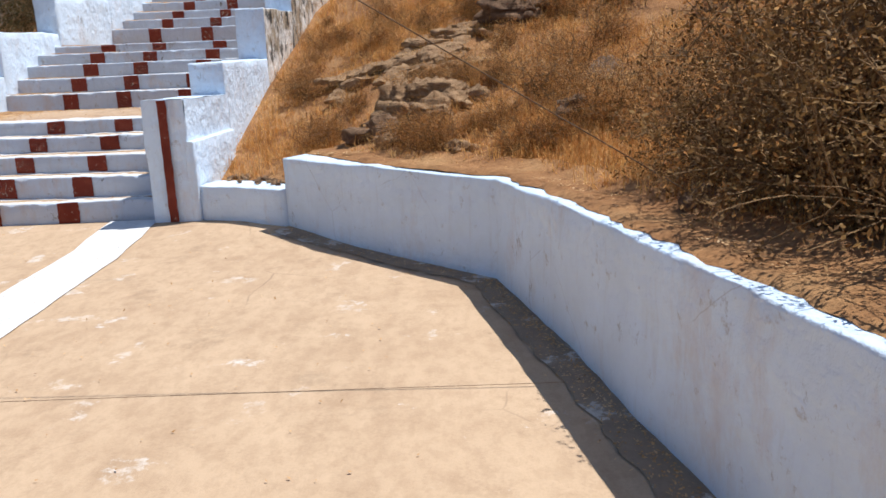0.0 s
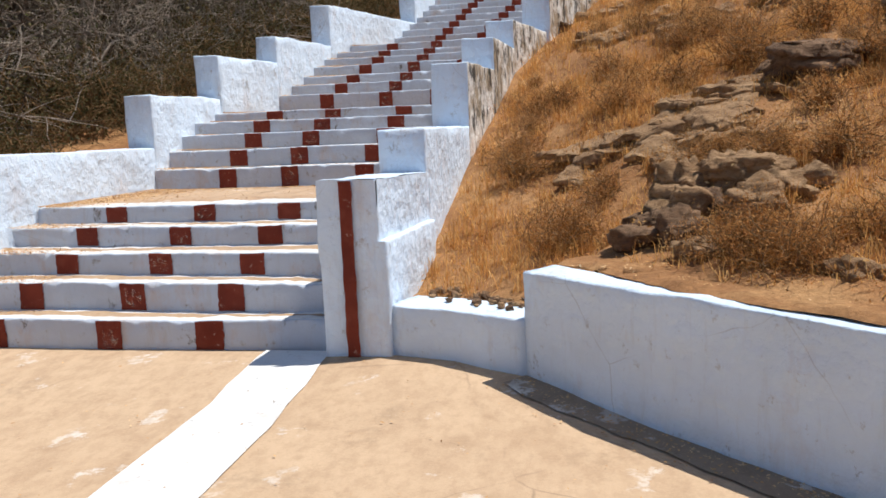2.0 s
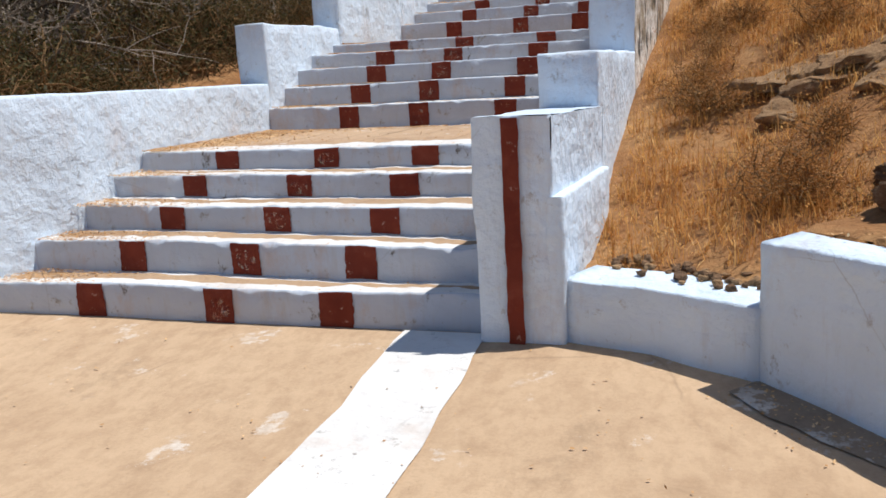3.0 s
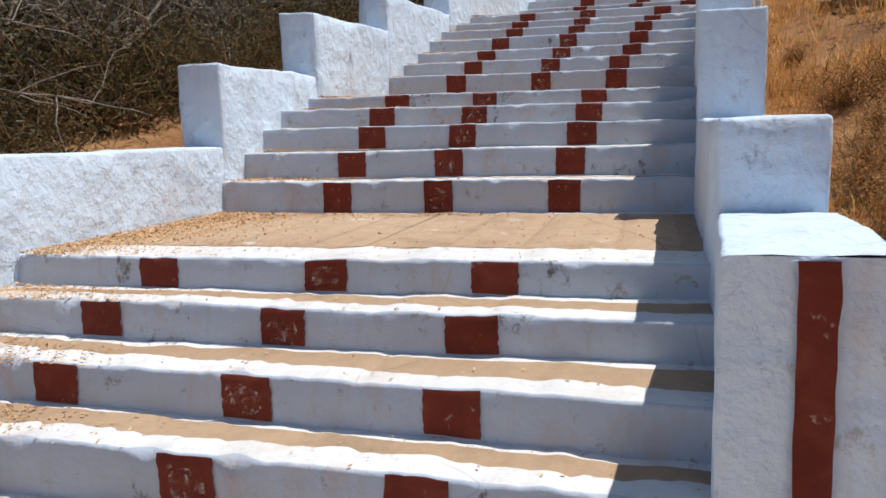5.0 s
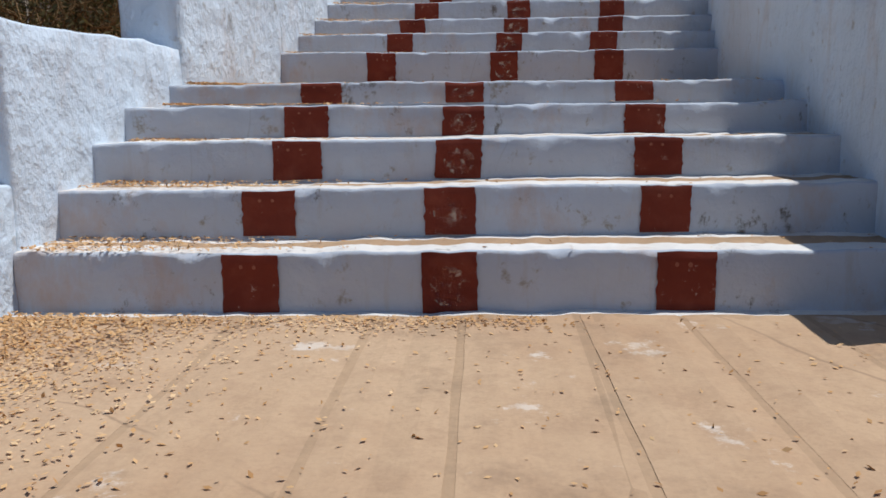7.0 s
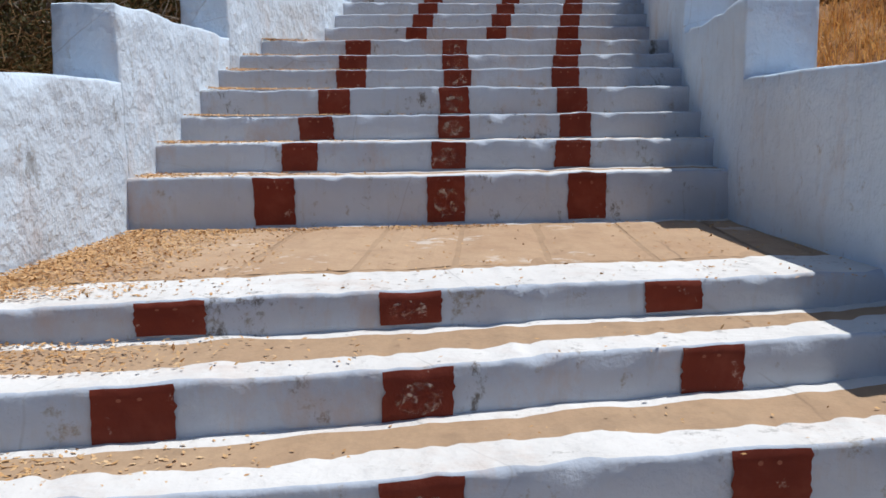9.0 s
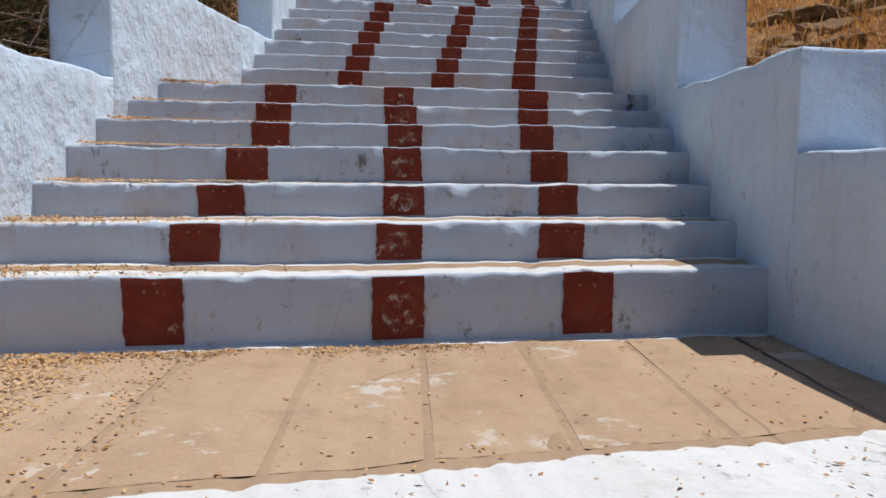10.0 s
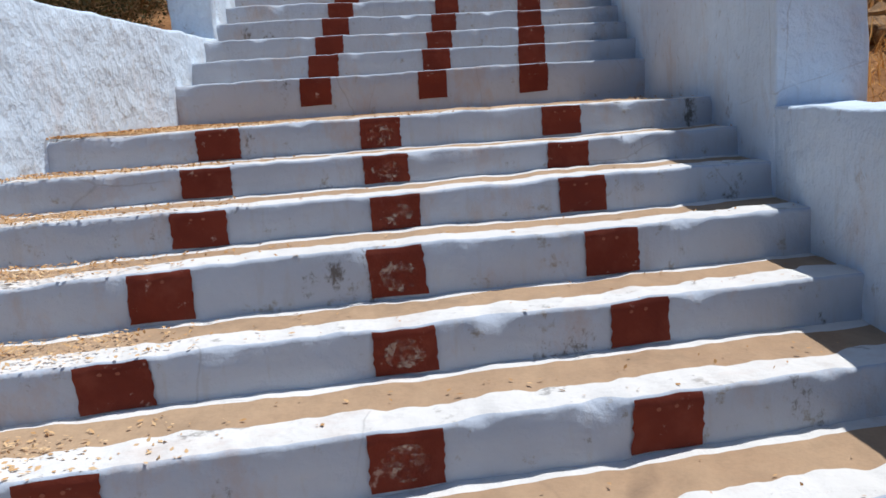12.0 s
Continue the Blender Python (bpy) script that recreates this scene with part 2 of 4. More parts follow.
def block(name, base, z0, z1, mats, seg=0.13, amp=0.010, soft=0.013, side_mat=None):
    """A plastered block on four plan corners (front-left, front-right, back-right, back-left), edges rounded and uneven."""
    lo = [Vector((x, y, z0)) for x, y in base]
    tops = z1 if isinstance(z1, (list, tuple)) else [z1] * 4
    hi = [Vector((x, y, z)) for (x, y), z in zip(base, tops)]
    quads = [(lo[0], lo[1], hi[1], hi[0]), (lo[1], lo[2], hi[2], hi[1]), (lo[2], lo[3], hi[3], hi[2]),
             (lo[3], lo[0], hi[0], hi[3]), (hi[0], hi[1], hi[2], hi[3])]
    verts, faces, index, seen, hits = [], [], [], {}, {}

    def steps(length):
        n = max(1, int(length / seg))
        e = min(0.3, soft * 1.3 / max(length, 0.05))
        return [0.0, e] + [e + (1 - 2 * e) * k / n for k in range(1, n)] + [1 - e, 1.0]

    for q, (a, b, c, d) in enumerate(quads):
        us, vs = steps(max((b - a).length, (c - d).length)), steps(max((d - a).length, (c - b).length))
        normal = (b - a).cross(d - a).normalized()
        grid = []
        for v in vs:
            row = []
            for u in us:
                p = a.lerp(b, u).lerp(d.lerp(c, u), v)
                key = (round(p.x, 4), round(p.y, 4), round(p.z, 4))
                if key not in seen:
                    seen[key] = len(verts)
                    verts.append(p)
                    hits[seen[key]] = []
                hits[seen[key]].append(normal)
                row.append(seen[key])
            grid.append(row)
        for i in range(len(vs) - 1):
            for j in range(len(us) - 1):
                f = (grid[i][j], grid[i][j + 1], grid[i + 1][j + 1], grid[i + 1][j])
                if len(set(f)) == 4:
                    faces.append(f)
                    index.append(side_mat.get(q, 0) if side_mat else 0)
    out = []
    for k, p in enumerate(verts):
        off = Vector((0, 0, 0))
        for nrm in hits[k]:
            off += nrm * amp * (n3(p.x, p.y, p.z, 2.3) + 0.6 * n3(p.x + 9, p.y, p.z, 7.0))
        if len(hits[k]) > 1:
            for nrm in hits[k]:
                off -= nrm * soft * 0.30 * (1 + 0.9 * n3(p.x, p.y + 5, p.z, 6.0))
        out.append(p + off)
    return mesh_ob(name, out, faces, mats, index)


# plan of the stairway: lines across, metres along y
LEFT = [(4, -6.6), (7, -5.45), (7.76, -5.06), (8.05, -4.88), (8.385, -4.821), (8.79, -4.844), (9.147, -4.774), (11.162, -4.735), (11.524, -4.672), (11.886, -4.605), (12.264, -4.615), (12.699, -4.617), (14.386, -4.447), (14.796, -4.461), (15.225, -4.389), (15.622, -4.293), (16.02, -4.229), (16.466, -4.208), (16.911, -4.093), (18.56, -3.6), (20.97, -3.1), (26.1, -2.1), (39.6, 0.6)]
RIGHT = [(7, -1.65), (7.7, -1.65), (8.85, -1.57), (9.147, -1.585), (11.162, -1.512), (11.524, -1.524), (11.886, -1.471), (12.264, -1.45), (12.699, -1.391), (14.386, -1.346), (14.796, -1.238), (15.225, -1.136), (15.622, -1.05), (16.02, -0.984), (16.466, -0.869), (16.911, -0.739), (18.56, -0.38), (20.97, 0.2), (26.1, 1.35), (39.6, 4.13)]
COL_L = [(7.759, -4.311), (8.05, -4.215), (8.385, -4.14), (8.79, -4.194), (9.147, -4.103), (11.162, -3.973), (11.524, -3.98), (11.886, -3.924), (12.264, -3.944), (12.699, -3.956), (14.386, -3.824), (14.796, -3.721), (15.225, -3.648), (15.622, -3.555), (16.02, -3.449), (16.466, -3.442), (16.911, -3.4), (18.56, -2.85), (20.54, -2.35), (21.9, -1.70), (23.9, -1.4), (25.3, -0.9), (39.6, 2.8)]
COL_M = [(7.759, -3.382), (8.05, -3.364), (8.385, -3.302), (8.79, -3.331), (9.147, -3.276), (11.162, -3.251), (11.524, -3.259), (11.886, -3.232), (12.264, -3.212), (12.699, -3.211), (14.386, -2.939), (14.796, -2.884), (15.225, -2.805), (15.622, -2.76), (16.02, -2.701), (16.466, -2.669), (16.911, -2.629), (18.56, -2.045), (20.54, -1.42), (21.9, -0.90), (23.9, -0.65), (25.3, -0.12), (39.6, 3.58)]
COL_R = [(7.759, -2.638), (8.05, -2.58), (8.385, -2.539), (8.79, -2.554), (9.147, -2.527), (11.162, -2.421), (11.524, -2.41), (11.886, -2.365), (12.264, -2.336), (12.699, -2.317), (14.386, -2.194), (14.796, -2.178), (15.225, -2.052), (15.622, -1.983), (16.02, -1.928), (16.466, -1.827), (16.911, -1.703), (18.56, -1.325), (20.54, -0.71), (21.9, -0.25), (23.9, 0.05), (25.3, 0.5), (39.6, 4.24)]
FLIGHTS = [
    (0.0, [(7.759, 0.203), (8.050, 0.411), (8.385, 0.580), (8.790, 0.736), (9.147, 0.881)]),
    (0.885, [(11.162, 1.098), (11.524, 1.292), (11.886, 1.458), (12.264, 1.615), (12.699, 1.726)]),
    (1.755, [(14.386, 1.986), (14.796, 2.148), (15.225, 2.300), (15.622, 2.475), (16.020, 2.619), (16.466, 2.750), (16.911, 2.900)]),
]
y, z = 18.56, 3.0
for k in range(5):
    FLIGHTS.append((z, [(y + 0.33 * i, z + 0.178 + 0.158 * i) for i in range(7)]))
    y, z = y + 3.395, z + 1.15
SKEW = {8.05: -0.04, 8.385: -0.07, 8.79: -0.03, 11.524: 0.03, 11.886: 0.07, 12.264: 0.13, 12.699: 0.08}


def slope_z(y):
    """The level of the stairway along its length."""
    pts = [(7.75, 0.0)]
    for foot, rows in FLIGHTS:
        pts += [(rows[0][0], foot)] + [(yy, zz) for yy, zz in rows]
    return along(pts, y)


def court_z(y):
    return along([(-10, -0.085), (6.6, -0.08), (7.7, 0.0)], y)


WALL = [(-0.33, 7.32), (1.47, 5.50), (1.72, 4.4), (2.0, 2.95), (2.3, 1.2), (2.6, -2.0), (2.8, -9.0)]
WALL_TOP = [0.61, 0.632, 0.68, 0.725, 0.79, 0.86, 0.9]
WALL_WIDE = 0.26
RIDGE = [(-1.43, 8.75), (-1.38, 8.05), (-1.2, 7.86), (-0.23, 7.43), (1.57, 5.61), (1.84, 4.43), (2.12, 2.98), (2.42, 1.22), (2.72, -2.0), (2.92, -60.0)]


def beyond(x, y):
    """Signed distance past the middle line of the low wall, positive on the hill, and the wall's top there."""
    best, side, top = 1e9, -1.0, 0.6
    for k, ((ax, ay), (bx, by)) in enumerate(zip(RIDGE, RIDGE[1:])):
        dx, dy = bx - ax, by - ay
        u = min(1.0, max(0.0, ((x - ax) * dx + (y - ay) * dy) / (dx * dx + dy * dy)))
        d = math.hypot(x - ax - u * dx, y - ay - u * dy)
        if d < best - 1e-9:
            best = d
            side = 1.0 if dx * (y - ay) - dy * (x - ax) > 0 else -1.0
            a = WALL_TOP[max(0, min(k - 3, 6))] if k >= 3 else 0.30
            b = WALL_TOP[max(0, min(k - 2, 6))] if k >= 3 else 0.30
            top = a + (b - a) * u
    return best * side, top


def ground_z(x, y):
    bumps = 0.10 * n3(x, y, 0, 0.5) + 0.06 * n3(x, y, 3, 1.7)
    if y > 8.3:
        l, r = along(LEFT, y) - 0.2, along(RIGHT, y) + 0.22
        if l < x < r:
            return slope_z(y) - 0.45
        if x >= r:
            d = x - r
            h = 0.22 + 0.31 * (y - 8.2) + 0.25 * d
            return min(h, 15 + 0.02 * y) + bumps * min(1.0, d) * 1.3
        return min(1.12 + 0.24 * max(0.0, y - 10.7), 13) + bumps * 1.0 + 0.10 * min(30, max(0.0, l - x - 4))
    d, top = beyond(x, y)
    if d > 0.04:
        plane = 0.22 + 0.31 * (y - 8.2) + 0.25 * (x + 1.35)
        h = top + 0.012 + 0.03 * n3(x, y, 2, 3.0) + 0.26 * max(0.0, d - 0.35) if top > 0.4 else top - 0.02
        return min(max(h, plane), 15) + bumps * min(1.0, max(0.0, d - 0.3)) * 1.3
    if x < along(LEFT, y) - 0.2:
        return 1.12 + bumps + 0.10 * min(30, max(0.0, along(LEFT, y) - x - 4))
    return (court_z(y) if y < 7.7 else slope_z(y) - 0.3) - 0.1


def axis(core0, core1, step, far):
    mid = list(np.arange(core0, core1 + 1e-6, step))
    lo, hi, d = [], [], step
    while not hi or hi[-1] < core1 + far:
        d *= 1.22
        hi.append((hi[-1] if hi else core1) + d)
        lo.append((lo[-1] if lo else core0) - d)
    return lo[::-1] + mid + hi


def build_ground():
    xs, ys = axis(-9, 9, 0.13, 500), axis(-2, 24, 0.13, 500)
    verts = [(x, y, ground_z(x, y)) for y in ys for x in xs]
    w = len(xs)
    faces = [(j * w + i, j * w + i + 1, (j + 1) * w + i + 1, (j + 1) * w + i) for j in range(len(ys) - 1) for i in range(w - 1)]
    tagged(mesh_ob("ground", verts, faces, SOIL), "dry reddish brown hillside soil under golden grass", "ground", kind="structure")


build_ground()


def sheet(name, x0, x1, y0, y1, fz, mat, step=0.25):
    xs = [x0 + (x1 - x0) * i / max(1, int((x1 - x0) / step)) for i in range(int((x1 - x0) / step) + 1)]
    ys = [y0 + (y1 - y0) * i / max(1, int((y1 - y0) / step)) for i in range(int((y1 - y0) / step) + 1)]
    w = len(xs)
    verts = [(x, y, fz(x, y)) for y in ys for x in xs]
    faces = [(j * w + i, j * w + i + 1, (j + 1) * w + i + 1, (j + 1) * w + i) for j in range(len(ys) - 1) for i in range(w - 1)]
    return mesh_ob(name, verts, faces, mat)


# the court: concrete bays with open joints
pavement = new("pavement")
tagged(pavement, "tan concrete courtyard with worn white paint marks", "pavement", kind="structure")
ROWS_Y = [-9.0, -5.2, -0.9, 3.66, 7.9]
for y0, y1 in zip(ROWS_Y, ROWS_Y[1:]):
    bay = sheet("concrete_bay", -9.0, 3.2, y0 + 0.003, y1 - 0.003, lambda x, y: court_z(y) + 0.004 * n3(x, y, 0, 1.1), COURT)
    bay.parent = pavement

# the white painted line
line = []
for k in range(90):
    yy = 7.72 - k * 0.15
    jl, jr = 0.022 * n3(0, yy, 1, 3.0), 0.022 * n3(5, yy, 1, 3.0)
    xl = along([(-6, -1.75), (5.6, -2.10), (7.72, -2.12)], yy) + jl
    xr = along([(-6, -1.25), (4.7, -1.58), (7.72, -1.65)], yy) + jr
    line.append([(xl, yy), (xl * 0.66 + xr * 0.34, yy), (xl * 0.33 + xr * 0.67, yy), (xr, yy)])
verts = [(x, yy, court_z(yy) + 0.009 + 0.004 * n3(x, yy, 0, 1.1)) for row in line for x, yy in row]
faces = [(k * 4 + i, k * 4 + i + 1, k * 4 + i + 5, k * 4 + i + 4) for k in range(89) for i in range(3)]
faces = [f[::-1] for f in faces]
tagged(mesh_ob("painted_line", verts, faces, WHITE_LINE), "broad white painted line on the courtyard floor", "floor marking", kind="structure")


# the stairway
stairway = new("stairway")
tagged(stairway, "long whitewashed stairway with rows of red squares on its risers", "stairs", kind="structure")


def front_y(x, y0, z, seed):
    return y0 + SKEW.get(y0, 0.0) * (x + 3.0) + 0.022 * n3(x, seed, 0, 0.8) + 0.010 * n3(x, seed, z * 2, 4.5) + 0.004 * n3(x, seed, z * 3, 15.0)


def top_z(x, z1, seed):
    return z1 + 0.014 * n3(x, seed + 7, 0, 0.9) + 0.008 * n3(x, seed + 3, 0, 5.0) + 0.005 * n3(x, seed + 5, 0, 16.0)


def step(y0, z0, y1, z1, nose, seed):
    xl, xr = along(LEFT, y0) - 0.12, along(RIGHT, y0) + 0.12
    xl2, xr2 = along(LEFT, y1) - 0.12, along(RIGHT, y1) + 0.12
    n = 180
    rows, mats = [], []
    zlow = z0 - 0.12
    for kind in range(10):
        row = []
        for i in range(n + 1):
            u = i / n
            x = xl + (xr - xl) * u
            zt = top_z(x, z1, seed)
            chip = max(0.0, n3(x, seed, 11, 6.0) - 0.14) * 0.05
            if kind == 0:
                p = (x, front_y(x, y0, 0, seed) + 0.004, zlow)
            elif kind == 1:
                p = (x, front_y(x, y0, 0, seed) - 0.003, z0 + 0.01)
            elif kind == 2:
                p = (x, front_y(x, y0, 0.5, seed), (z0 + zt) / 2)
            elif kind == 3:
                p = (x, front_y(x, y0, 1, seed) + chip * 0.2, zt - 0.012 - chip)
            elif kind == 4:
                p = (x, front_y(x, y0, 1, seed) + 0.004 + chip * 0.7, zt - 0.003 - chip * 0.6)
            elif kind == 5:
                p = (x, front_y(x, y0, 1, seed) + 0.013 + chip, zt)
            else:
                nb = nose + 0.035 * n3(x, seed, 5, 2.2) + 0.03 * n3(x, seed, 8, 7.0) + 0.022 * n3(x, seed, 9, 19.0)
                ya = front_y(x, y0, 1, seed) + nb
                back = y1 + SKEW.get(y1, 0.0) * (x + 3.0) - 0.05 * (1 + 0.8 * n3(x, seed, 21, 4.0))
                zz = zt
                if kind == 6:
                    p = (x, ya, zz)
                elif kind == 7:
                    p = (x, ya + 0.012, zz - 0.005)
                elif kind == 8:
                    w = (x - xl) / (xr - xl)
                    p = (xl2 + (xr2 - xl2) * w, back, top_z(x, z1, seed) - 0.005)
                else:
                    w = (x - xl) / (xr - xl)
                    p = (xl2 + (xr2 - xl2) * w, y1 + SKEW.get(y1, 0.0) * (x + 3.0) + 0.05, top_z(x, z1, seed) + 0.004)
            row.append(p)
        rows.append(row)
    w = n + 1
    verts = [p for row in rows for p in row]
    faces, index = [], []
    for j in range(9):
        for i in range(n):
            faces.append((j * w + i, j * w + i + 1, (j + 1) * w + i + 1, (j + 1) * w + i))
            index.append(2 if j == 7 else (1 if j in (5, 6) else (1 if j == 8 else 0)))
    # riser faces carry shade in their colour; nosings get the plain white
    ob = mesh_ob("step", verts, faces, [WHITE_RISER_SHADE, WHITE_LINE, TREAD], index, stairway)
    for col, wide in ((COL_L, 0.205), (COL_M, 0.198), (COL_R, 0.205)):
        if seed > 26 and y0 > 30:
            continue
        c = along(col, y0)
        wd = wide * (1 + 0.07 * n3(c, seed, 2, 3.1))
        lean = 0.02 * n3(c, seed, 40, 2.0)
        m, vv, ff = 10, [], []
        for a in range(m + 1):
            v = a / m
            for b in range(7):
                u = b / 6
                x = c + wd * u + lean * v
                if b in (0, 6):
                    x += 0.008 * n3(x, seed, v * 3, 3.0) + 0.004 * n3(x, seed, v * 9 + b, 4.0)
                zt = top_z(x, z1, seed)
                lo, hi = z0 + 0.006 + 0.006 * n3(x * 5, seed, 3), zt - 0.004
                zz = lo + (hi - lo) * v
                chip = max(0.0, n3(x, seed, 11, 6.0) - 0.14) * 0.05
                fr = 2 * (zz - z0) / max(0.01, zt - z0)
                fa, fb, fc = front_y(x, y0, 0, seed) - 0.003, front_y(x, y0, 0.5, seed), front_y(x, y0, 1, seed)
                yy = (fa + (fb - fa) * fr if fr < 1 else fb + (fc - fb) * min(1.0, fr - 1)) - 0.007
                if v > 0.9:
                    yy += 0.007 * (v - 0.9) * 10
                vv.append((x, yy, zz))
        for a in range(m):
            for b in range(6):
                ff.append((a * 7 + b, a * 7 + b + 1, a * 7 + b + 8, a * 7 + b + 7))
        mesh_ob("painted_square", vv, ff, RED, None, ob)
        if y0 > 18:
            continue

        def on_square(u, v):
            a, b = min(m - 1, int(v * m)), min(5, int(u * 6))
            fu, fv = u * 6 - b, v * m - a
            p = [Vector(vv[(a + da) * 7 + b + db]) for da, db in ((0, 0), (0, 1), (1, 0), (1, 1))]
            q = p[0].lerp(p[1], fu).lerp(p[2].lerp(p[3], fu), fv)
            return (q.x, q.y - 0.0025, q.z)

        if col is COL_M:
            cu, cv = 0.5 + 0.08 * n3(c, seed, 61, 3.0), 0.45 + 0.12 * n3(c, seed, 62, 3.0)
            ring = [on_square(cu + 0.34 * math.cos(w * math.pi / 9) * (1 + 0.5 * n3(w, seed, 63)), cv + 0.34 * math.sin(w * math.pi / 9) * (1 + 0.4 * n3(w, seed, 64))) for w in range(18)]
            mesh_ob("chalk_mark", [on_square(cu, cv)] + ring, [(0, w + 1, (w + 1) % 18 + 1) for w in range(18)], CHALK, None, ob)
        elif y0 > 10:
            for k in (0, 1):
                cu, cv = 0.34 + 0.24 * k + 0.06 * n3(c, seed, 65 + k, 3.0), 0.80 + 0.06 * n3(c, seed, 68, 3.0)
                r = 0.034 + 0.015 * n3(c, seed + k, 69, 3.0)
                ring = [on_square(cu + r * math.cos(w * math.pi / 5), cv + 1.1 * r * math.sin(w * math.pi / 5)) for w in range(10)]
                mesh_ob("paint_dot", [on_square(cu, cv)] + ring, [(0, w + 1, (w + 1) % 10 + 1) for w in range(10)], DOT, None, ob)


seed = 0
for k, (foot, rows) in enumerate(FLIGHTS):
    for i, (y0, z1) in enumerate(rows):
        z0 = foot if i == 0 else rows[i - 1][1]
        last = i == len(rows) - 1
        if last:
            y1 = FLIGHTS[k + 1][1][0][0] if k + 1 < len(FLIGHTS) else y0 + 1.5
        else:
            y1 = rows[i + 1][0]
        step(y0, z0 - (0.02 if i == 0 else 0), y1, z1, 0.36 if last else min(0.16, 0.42 * (y1 - y0)), seed)
        seed += 1


# stone slabs laid lengthwise on the landings
slab_rng = np.random.default_rng(4)
for k, (foot, rows) in enumerate(FLIGHTS[:4]):
    y0, z1 = rows[-1]
    y1 = FLIGHTS[k + 1][1][0][0]
    sd = sum(len(r) for _, r in FLIGHTS[: k + 1]) - 1
    x, xe = along(LEFT, y0) + 0.05, along(RIGHT, y0) - 0.06
    drift = along(COL_M, y1) - along(COL_M, y0)
    while x < xe - 0.15:
        wd = min(0.30 + 0.16 * slab_rng.random(), xe - x)
        ya, yb = y0 + 0.42, y1 - 0.06
        vv, ff = [], []
        for a in range(9):
            v = a / 8
            for b in range(5):
                u = b / 4
                px = x + 0.012 + (wd - 0.024) * u + drift * v * 0.6 + 0.006 * n3(x, v * 4, b)
                py = ya + (yb - ya) * v + (0.03 * n3(px, sd, 3, 5.0) if a in (0, 8) else 0) + SKEW.get(y0, 0.0) * (px + 3.0) * (1 - v)
                edge = a in (0, 8) or b in (0, 4)
                vv.append((px, py, top_z(px - drift * v * 0.6, z1, sd) + (-0.004 if edge else 0.0035)))
        for a in range(8):
            for b in range(4):
                ff.append((a * 5 + b, a * 5 + b + 1, a * 5 + b + 6, a * 5 + b + 5))
        mesh_ob("stone_slab", vv, ff, SLAB, None, stairway, False)
        x += wd


def wall_run(name, front, back, z0, tops, mats, seg=0.10, amp=0.014, soft=0.016, outer=0):
    """A plastered wall along two plan lines (its seen face and its back), with rounded, uneven edges."""
    stations = []
    for k in range(len(front) - 1):
        a, b = Vector(front[k]), Vector(front[k + 1])
        n = max(1, int((b - a).length / seg))
        for i in range(n + (1 if k == len(front) - 2 else 0)):
            u = i / n
            stations.append((a.lerp(b, u), Vector(back[k]).lerp(Vector(back[k + 1]), u), tops[k] + (tops[k + 1] - tops[k]) * u, z0[k] + (z0[k + 1] - z0[k]) * u))
    m = max(3, int(max(t - b for _, _, t, b in stations) / seg))
    verts, faces, index = [], [], []
    for f, bk, t, b in stations:
        away = (bk - f).normalized()
        row = []
        for i in range(m + 1):
            row.append((f, b + (t - soft - b) * i / m, -1))
        row.append((f + away * soft * 0.3, t - soft * 0.25, -0.6))
        wide = (bk - f).length
        row.append((f + away * soft, t, 0))
        row.append((f + away * wide * 0.5, t, 0))
        row.append((f + away * (wide - soft), t, 0))
        row.append((f + away * (wide - soft * 0.3), t - soft * 0.25, 0.6))
        for i in range(m, -1, -1):
            row.append((bk, b + (t - soft - b) * i / m, 1))
        for p, zz, face in row:
            w = amp * (n3(p.x, p.y, zz, 2.3) + 0.7 * n3(p.x + 9, p.y, zz, 6.0))
            q = p + away * w * (face if face else 0)
            verts.append((q.x, q.y, zz + (0.8 * amp * (n3(p.x, p.y, 4, 1.3) + 0.7 * n3(p.x, p.y, 9, 5.0)) if abs(face) < 1 else 0)))
    w = 2 * (m + 1) + 5
    for k in range(len(stations) - 1):
        for i in range(w - 1):
            faces.append((k * w + i, (k + 1) * w + i, (k + 1) * w + i + 1, k * w + i + 1))
            index.append(outer if i >= m + 5 else 0)
    for k, flip in ((0, False), (len(stations) - 1, True)):
        f, bk, t, b = stations[k]
        o = k * w
        for i in range(m + 1):
            quad = (o + i, o + i + 1, o + w - 2 - i, o + w - 1 - i)
            faces.append(quad[::-1] if flip else quad)
            index.append(0)
        cap = (o + m + 1, o + m + 2, o + m + 3, o + m + 4, o + m + 5)
        faces.append(cap[::-1] if flip else cap)
        index.append(0)
    return mesh_ob(name, verts, faces, mats, index)


